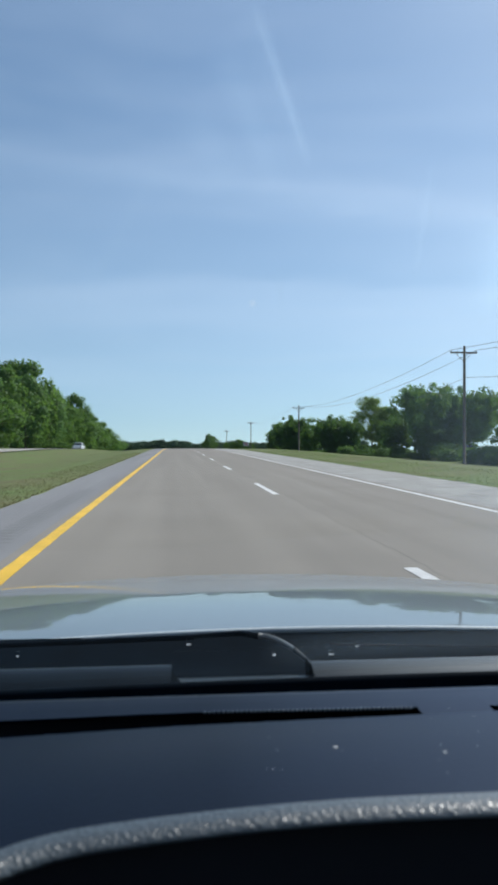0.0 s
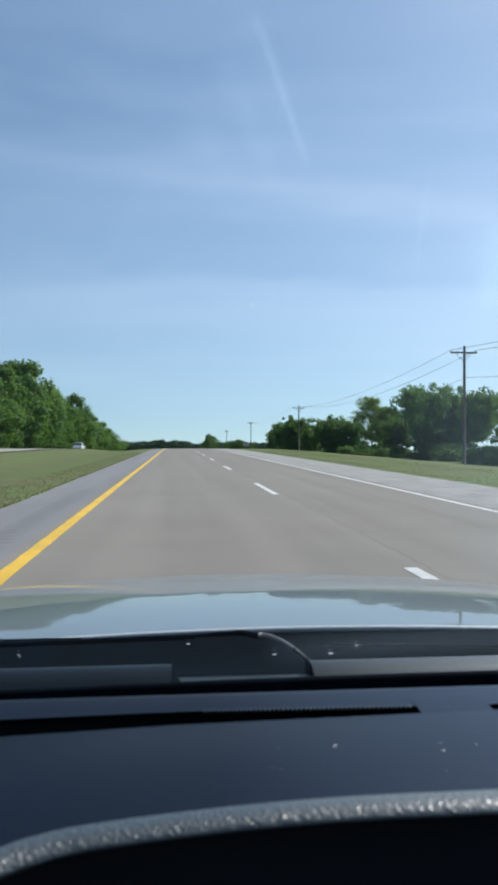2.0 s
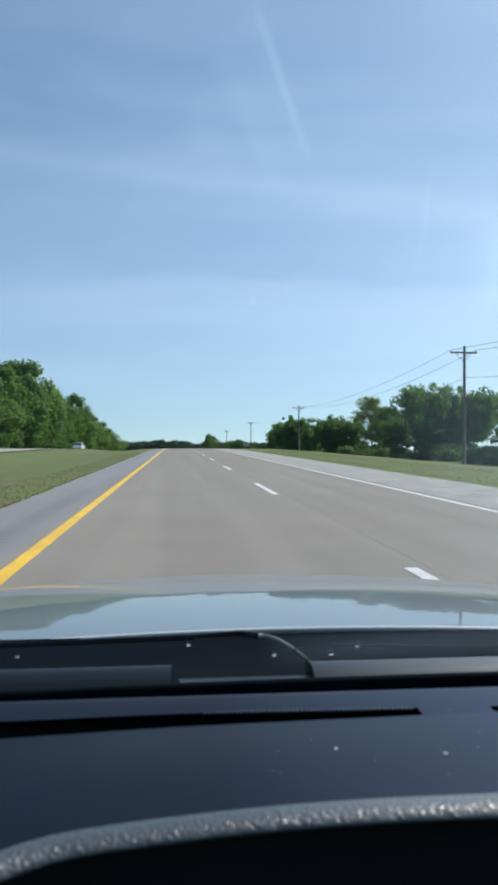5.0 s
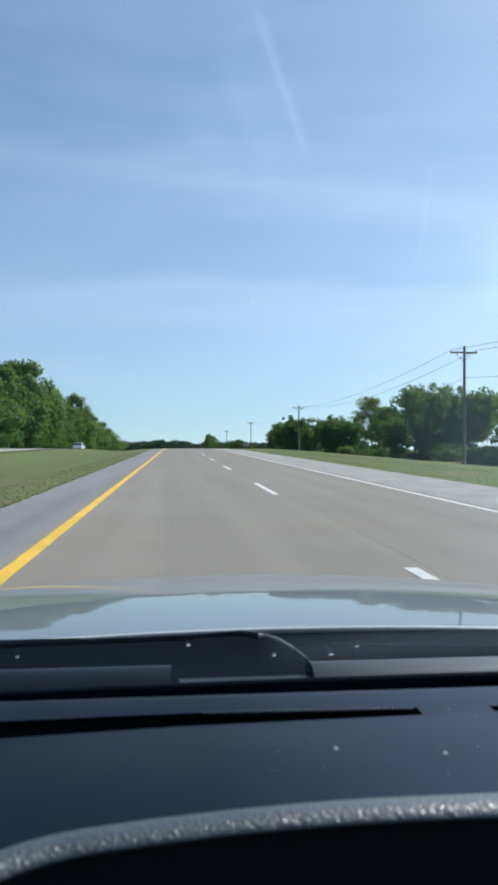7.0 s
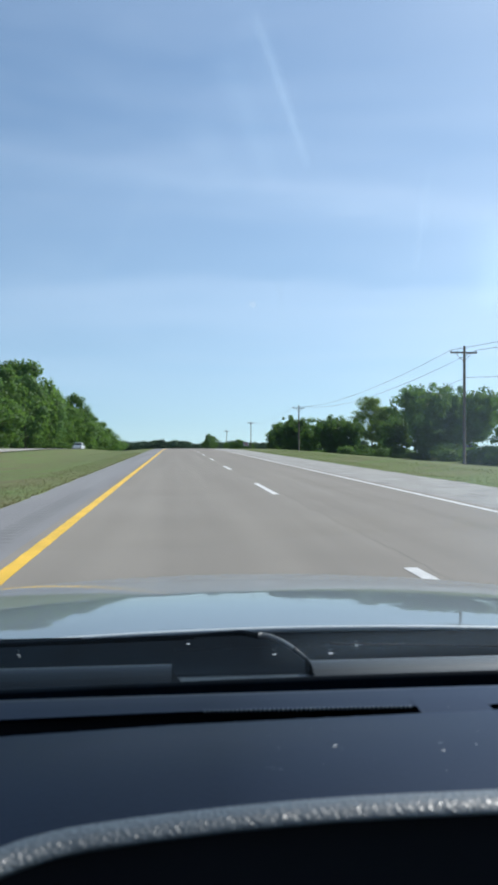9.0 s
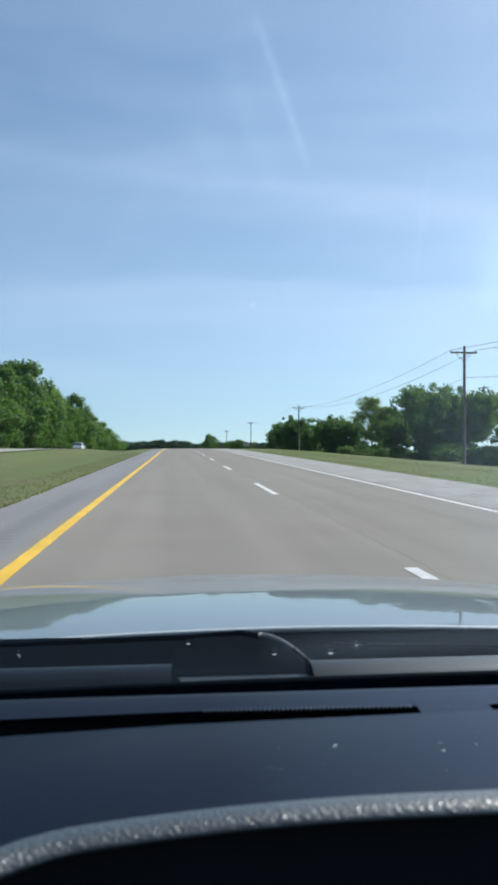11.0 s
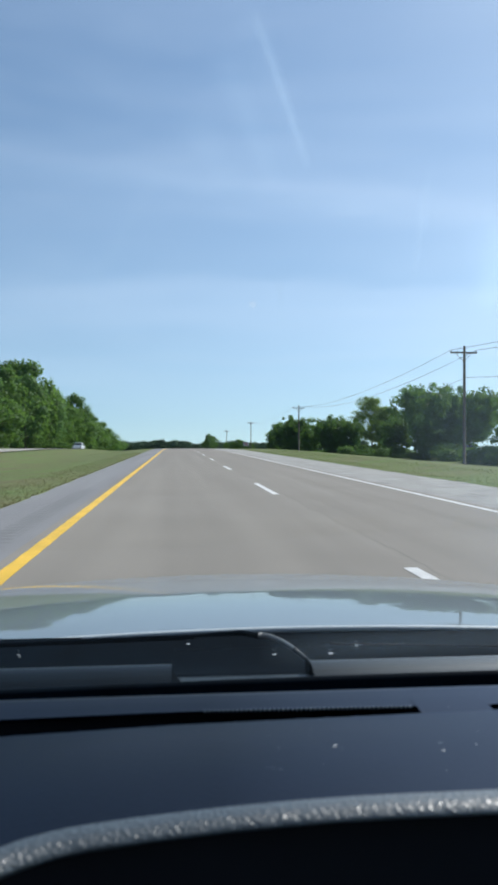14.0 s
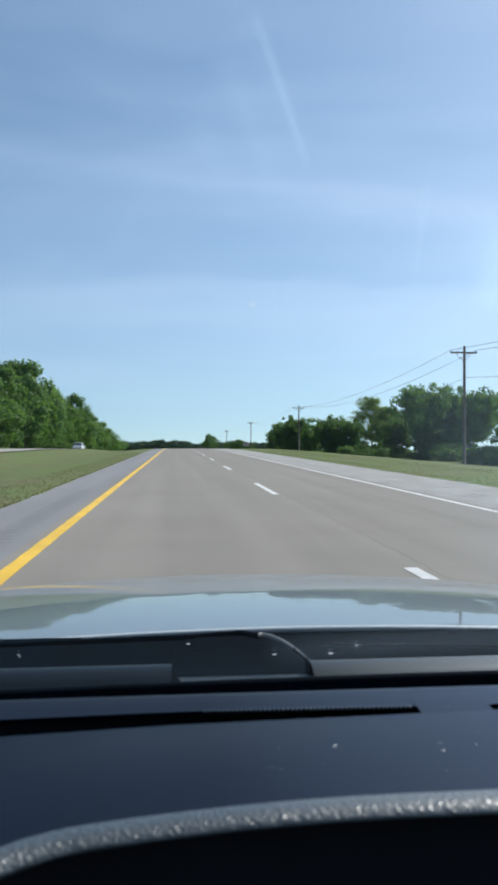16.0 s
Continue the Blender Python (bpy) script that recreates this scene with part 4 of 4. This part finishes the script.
def hood_back(x):
    return 0.945 - 0.03 * (x - 0.1) ** 2


rows = []
for t in np.linspace(0, 1, 46):
    rows.append([(x, hood_back(x) + t * (1.35 - 0.25 * ((x - 0.3) / 0.9) ** 2), 0) for x in hx])
rows = [[(x, y, hood_z(x, y)) for x, y, _ in r] for r in rows]
lip = [[(x, y + 0.003 + q, z - 0.004 - w) for x, y, z in rows[0]] for q, w in ((0.012, 0.014), (-0.002, 0.006), (-0.003, 0.001))]
lip.append([(x, y - 0.0012, z - 0.0008) for x, y, z in rows[0]])
lip.append([(x, y + 0.002, z - 0.0001) for x, y, z in rows[0]])
rows[0] = [(x, y + 0.006, hood_z(x, y + 0.006)) for x, y, z in rows[0]]
v, f = loft(lip + rows)
hood = put("hood", mesh_of("hood", v, f, M_PAINT, True), car, "silver metallic bonnet mirroring sky and trees")
# added strip: the edge's bright reflection put in as a pale bar
v, f = tube([(x, y - 0.001, z - 0.003) for x, y, z in rows[0]], 0.0042, 8)
put("rear_edge", mesh_of("rear_edge", v, f, M_EDGE, True), hood, "rear edge with its bright reflection as pale colour")
# nose and flanks
front = rows[-1]
v, f = loft([front, [(x, y + 0.05, z - 0.06) for x, y, z in front], [(x, y + 0.07, 0.45) for x, y, z in front], [(x, y - 0.05, 0.22) for x, y, z in front]])
put("front_bumper", mesh_of("front_bumper", v, f, M_PAINT, True), car)
for s in (-1, 1):
    xs = 0.3 + 0.9 * s
    edge = [(r[0] if s < 0 else r[-1]) for r in rows]
    v, f = loft([edge, [(xs + s * 0.02, y, z - 0.05) for x, y, z in edge], [(xs + s * 0.03, y, 0.66) for x, y, z in edge]])
    put("fender", mesh_of("fender", v, f, M_PAINT, True), car)
    part("door", boxed(xs - 0.03 + s * 0.0, xs + 0.03, -1.55, 0.83, 0.3, 0.93, bevel=0.02), M_PAINT, car)
    part("rear_quarter", boxed(xs - 0.03, xs + 0.03, -3.1, -1.56, 0.66, 0.93, bevel=0.02), M_PAINT, car)
    v, f = tube([(xs - s * 0.02, 0.80, 0.92), (xs - s * 0.10, 0.2, 1.2), (xs - s * 0.17, -0.32, 1.45)], 0.045, 8)
    put("windscreen_pillar", mesh_of("windscreen_pillar", v, f, M_PAINT, True), car)
    v, f = tube([(xs - s * 0.03, -2.6, 0.92), (xs - s * 0.17, -1.9, 1.44)], 0.06, 8)
    put("rear_pillar", mesh_of("rear_pillar", v, f, M_PAINT, True), car)
    for wy in (1.45, -1.85):
        wheels(car, (xs - s * 0.08, wy, 0.32), 0.32, 0.2, "x")
part("trunk", boxed(-0.6, 1.2, -3.12, -2.5, 0.35, 0.95, bevel=0.06), M_PAINT, car)
part("floor_pan", boxed(-0.55, 1.15, -2.5, 0.9, 0.2, 0.28), M_BLACK, car)
part("rear_bulkhead", boxed(-0.55, 1.15, -2.5, -2.44, 0.28, 1.0), M_BLACK, car)
v, f = sheet(np.linspace(-0.43, 1.03, 9), np.linspace(-1.95, -0.3, 9), lambda x, y: 1.47 + 0.04 * (1 - ((x - 0.3) / 0.75) ** 2) - 0.03 * ((y + 1.1) / 0.85) ** 2)
me = mesh_of("roof", v, f, M_PAINT, True)
roof = put("roof", me, car)
v2 = [(x, y, z - 0.03) for x, y, z in v]
put("headliner", mesh_of("headliner", v2, [q[::-1] for q in f], M_LINER, True), car, "grey fabric headliner")
# the windscreen: leaning back over the dashboard
def screen_pt(x, t):
    u = (x - 0.3) / 0.86
    return (0.3 + (x - 0.3) * (1 - 0.16 * t), 0.645 - 0.05 * u * u - 0.95 * t, EYE - 0.200 + 0.50 * t + 0.03 * math.sin(math.pi * t))


rows = [[screen_pt(x, t) for x in np.linspace(-0.55, 1.15, 31)] for t in np.linspace(0, 1, 15)]
v, f = loft(rows)
screen = put("windscreen", mesh_of("windscreen", v, f, M_SCREEN, True), car, "clear windscreen glass")
screen.visible_shadow = False


def across(name, line, prof, x0, x1, mat, label="", n=48, parent=car):
    """A skin drawn across the car: prof gives (ahead, drop) pairs added to line(x)."""
    rows = []
    for x in np.linspace(x0, x1, n):
        y0, d0 = line(x)
        rows.append([(x, y0 + a, EYE - d0 - b) for a, b in prof])
    v, f = loft(rows)
    return put(name, mesh_of(name, v, f, mat, True), parent, label)


# wiper well and cowl outside the glass
def cowl_line(x):
    return 0.697, 0.1965


across("wiper_well", cowl_line, [(-0.012, 0.012), (0.008, 0.035), (0.06, 0.055), (0.14, 0.062), (0.20, 0.055), (0.248, 0.040)], -0.55, 1.15, M_TRIM)
BACK = [(-0.012, 0.0004), (-0.005, 0.0022), (-0.001, 0.006), (0.001, 0.012), (0.002, 0.03)]
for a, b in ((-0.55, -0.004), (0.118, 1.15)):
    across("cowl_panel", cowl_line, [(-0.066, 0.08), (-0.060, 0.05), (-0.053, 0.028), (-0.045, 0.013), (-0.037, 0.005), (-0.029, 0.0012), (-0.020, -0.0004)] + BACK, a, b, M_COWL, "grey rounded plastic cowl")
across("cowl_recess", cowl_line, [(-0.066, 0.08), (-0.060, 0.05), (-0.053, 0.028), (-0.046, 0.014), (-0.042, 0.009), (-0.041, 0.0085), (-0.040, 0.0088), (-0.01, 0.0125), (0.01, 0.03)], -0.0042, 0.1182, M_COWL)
v = [(-0.0045, 0.646, EYE - 0.2085), (-0.0045, 0.672, EYE - 0.1966), (0.0075, 0.655, EYE - 0.2080), (-0.0045, 0.672, EYE - 0.212), (0.0075, 0.655, EYE - 0.214)]
put("cowl_slope", mesh_of("cowl_slope", v, [(0, 2, 1), (1, 2, 4, 3)], M_TRIM), car)
part("cowl_end", boxed(-0.0055, -0.0035, 0.674, 0.698, EYE - 0.23, EYE - 0.1972, bevel=0.0005), M_TRIM, car)
part("cowl_end", boxed(0.1165, 0.1185, 0.674, 0.698, EYE - 0.23, EYE - 0.1972, bevel=0.0005), M_TRIM, car)



def seal_line(x):
    return 0.624 - 0.05 * ((x - 0.3) / 0.86) ** 2, 0.1912


across("windscreen_seal", seal_line, [(0.006, 0.0035), (0.003, 0.0012), (0.0, 0.0012), (-0.002, 0.004), (-0.002, 0.05)], -0.55, 1.15, M_TRIM, "black rubber seal at the foot of the glass")

wiper = new("wiper")
wiper.parent = car
tagged(wiper, "black wiper arm, paler along its upper part")
pts = [(0.082 + 0.055 * t, 0.775 - 0.055 * t * t, EYE - 0.196 - 0.026 * t * t) for t in [i / 10 for i in range(11)]]
# upper part of the arm pale, the rest darker
for a, b, mat in ((0, 6, M_ARM), (6, 11, M_COWL)):
    v, f = tube(pts[a:b + 1], [0.0030 - 0.001 * i / 10 for i in range(a, min(b, 10) + 1)], 8)
    put("arm", mesh_of("arm", v, f, mat, True), wiper)
v, f = tube([(0.011, 0.86, EYE - 0.2165), (0.070, 0.845, EYE - 0.2105), (0.086, 0.785, EYE - 0.1995)], [0.002, 0.003, 0.0035], 8)
put("arm", mesh_of("arm", v, f, M_TRIM, True), wiper)
v, f = tube([(0.16, 0.80, EYE - 0.213), (0.35, 0.80, EYE - 0.220), (0.75, 0.79, EYE - 0.232)], 0.0012, 6)
put("blade", mesh_of("blade", v, f, M_BLACK, True), wiper)
v, f = tube([(-0.5, 0.84, EYE - 0.224), (-0.2, 0.85, EYE - 0.219), (0.02, 0.86, EYE - 0.2175)], 0.003, 6)
put("blade", mesh_of("blade", v, f, M_TRIM, True), wiper)

# dashboard
dash = new("dashboard")
dash.parent = car
tagged(dash, "dark navy plastic dashboard top with a long demister slot")


def rim_line(x):
    return 0.3162 - 0.80 * max(0, 0.10 - x) ** 2 - 7.5 * max(0, -0.04 - x) ** 2 * (1 if x > -0.12 else 0) - (0.048 + 1.2 * (-0.12 - x) if x < -0.12 else 0) - 0.10 * max(0, x - 0.3) ** 2, 0.150


def slot_line(x):
    return 0.4708 + 0.094 * x - 0.12 * max(0, x - 0.25) ** 2, 0.170


def slot_near(x):
    return -0.0055 - 0.055 * max(0, x)


def slot_far(x):
    return max(0.017 - 0.055 * min(x, 0) - 0.12 * max(x, 0), slot_near(x) + 0.009)


# panel from the leather rim up to the slot
rows = []
for x in np.linspace(-0.55, 1.1, 120):
    y0, d0 = rim_line(x)
    y1, d1 = slot_line(x)
    row = []
    for t in np.linspace(0, 1, 14):
        row.append((x, y0 + 0.001 + (y1 + slot_near(x) - y0 - 0.001) * t, EYE - (d0 + (d1 - d0) * t - 0.004 * math.sin(math.pi * t))))
    rows.append(row)
v, f = loft(rows)
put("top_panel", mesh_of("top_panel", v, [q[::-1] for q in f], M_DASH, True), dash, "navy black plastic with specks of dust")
# strip between the slot and the glass, and the bridges that end the slots
rows = []
for x in np.linspace(-0.55, 1.1, 48):
    y0, d0 = slot_line(x)
    y1 = max(y0 + 0.03, 0.533 - 0.06 * max(0, x - 0.3))
    rows.append([(x, y0 + slot_far(x) + (y1 - y0 - slot_far(x)) * a, EYE - d0 - b) for a, b in ((0, 0.0), (0.3, 0.0004), (0.7, 0.0012), (0.93, 0.003), (1.0, 0.006), (1.05, 0.02))])
v, f = loft(rows)
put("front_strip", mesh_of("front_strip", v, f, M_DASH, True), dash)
across("slot_floor", slot_line, [(-0.034, 0.005), (-0.032, 0.03), (0.028, 0.03), (0.030, 0.005)], -0.55, 1.1, M_BLACK, parent=dash)
across("slot_bridge", slot_line, [(-0.026, 0.0004), (-0.006, -0.0006), (0.012, 0.0)], 0.152, 0.199, M_DASH, n=12, parent=dash)
for k in range(34):
    x = -0.5 + k * 0.0185
    if 0.14 < x < 0.2:
        continue
    y, d = slot_line(x)
    part("vent_fin", boxed(x - 0.0008, x + 0.0008, y + slot_near(x) - 0.0012, y + slot_near(x) + 0.003, EYE - d - 0.02, EYE - d - 0.0006), M_DASH, dash)
across("glass_gap", lambda x: (0.0, 0.0), [(0.530, 0.192), (0.545, 0.23), (0.60, 0.25), (0.64, 0.225), (0.645, 0.21)], -0.55, 1.1, M_BLACK, parent=dash)
# knurled far edge of the slot, its dashed highlight put in as paler blocks
for k in range(46):
    x = 0.018 + 0.0029 * k
    y, d = slot_line(x)
    part("knurl", boxed(x - 0.0007, x + 0.0007, y + slot_far(x) - 0.0008, y + slot_far(x) + 0.0004, EYE - d - 0.0012, EYE - d + 0.0003), M_LEATHER, dash)
# leather rim of the instrument hood and the shaded face under it
RIM = ((0.024, 0.004), (0.012, 0.0012), (0.006, 0.0004), (0.002, 0.0008), (-0.0015, 0.0018), (-0.0045, 0.0045), (-0.0068, 0.0076), (-0.0080, 0.0108), (-0.0080, 0.0132), (-0.0065, 0.0148), (-0.003, 0.0155), (0.004, 0.0152))
def rim_fat(x):
    """The rim swells where it bends round to the side."""
    return 1 + 0.5 * smooth_step(-0.03, -0.08, x)


rows = [[(x, rim_line(x)[0] - 0.0025 + a * (0.62 if a > 0 else 0.62 * rim_fat(x)), EYE - rim_line(x)[1] + 0.0003 - d * 0.33 * rim_fat(x)) for a, d in RIM] for x in np.linspace(-0.55, 1.1, 260)]
v, f = loft(rows)
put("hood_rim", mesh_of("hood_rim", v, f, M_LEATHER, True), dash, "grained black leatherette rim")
across("binnacle_face", rim_line, [(0.001, 0.0025), (0.002, 0.03), (0.0, 0.06), (0.0, 0.30)], -0.55, 1.1, M_BLACK, parent=dash, n=90)
# specks of dust on the dashboard
r = random.Random(4)
dv, df = [], []
for k in range(44):
    x = (0.080, 0.131)[k] if k < 2 else 0.03 + 0.22 * r.random()
    y0, d0 = rim_line(x)
    y1, d1 = slot_line(x)
    t = 0.15 + 0.75 * r.random()
    if k < 2:
        t = ((0.387, 0.372)[k] - y0) / (y1 - y0)
    y, z = y0 + (y1 - y0) * t, EYE - (d0 + (d1 - d0) * t - 0.004 * math.sin(math.pi * t)) + 0.0003
    s = 0.0002 + 0.0003 * r.random() ** 4
    if k == 0:
        s = 0.0011
    if k == 1:
        s = 0.0011
    b = len(dv)
    for a in range(6):
        w = s * (0.7 + 0.6 * r.random())
        dv.append((x + w * math.cos(a * 1.047), y + w * math.sin(a * 1.047), z))
    dv.append((x, y, z + s * 0.3))
    df += [(b + a, b + (a + 1) % 6, b + 6) for a in range(6)]
tagged(put("dust_specks", mesh_of("dust_specks", dv, df, M_DUST)), "pale specks of dust on the dark dashboard", "dust", kind="stuff")

# dots along the edge of the black border of the glass
dv, df = [], []


def fleck(x, t, s, n=6):
    px, py, pz = screen_pt(x, t)
    k0 = len(dv)
    for a in range(n):
        w = s * (0.75 + 0.5 * r.random())
        dv.append((px + w * math.cos(a * 2 * math.pi / n), py - 0.0012 + 0.85 * w * math.sin(a * 2 * math.pi / n), pz - 0.001 - 0.5 * w * math.sin(a * 2 * math.pi / n)))
    df.append(tuple(range(k0, k0 + n)))


for k in range(56):
    fleck(-0.005 + 0.0031 * k, 0.085, 0.0005)
put("border_dots", mesh_of("border_dots", dv, df, M_LEATHER), screen, "row of tiny grey dots")
# dried drops on the foot of the glass, and an insect splat higher up
for x, t, s in ((0.130, 0.084, 0.0017), (0.114, 0.0675, 0.0019), (0.0028, 0.4253, 0.0007), (0.070, 0.070, 0.0016), (0.004, 0.099, 0.0014), (-0.114, 0.0875, 0.0012)):
    dv, df = [], []
    fleck(x, t, s, 8)
    put("dried_drop", mesh_of("dried_drop", dv, df, M_DROP), screen, "pale dried speck on the glass")
for k, src in kinds.items():
    if k not in used:
        for o in (*src.children_recursive, src):
            bpy.data.objects.remove(o)
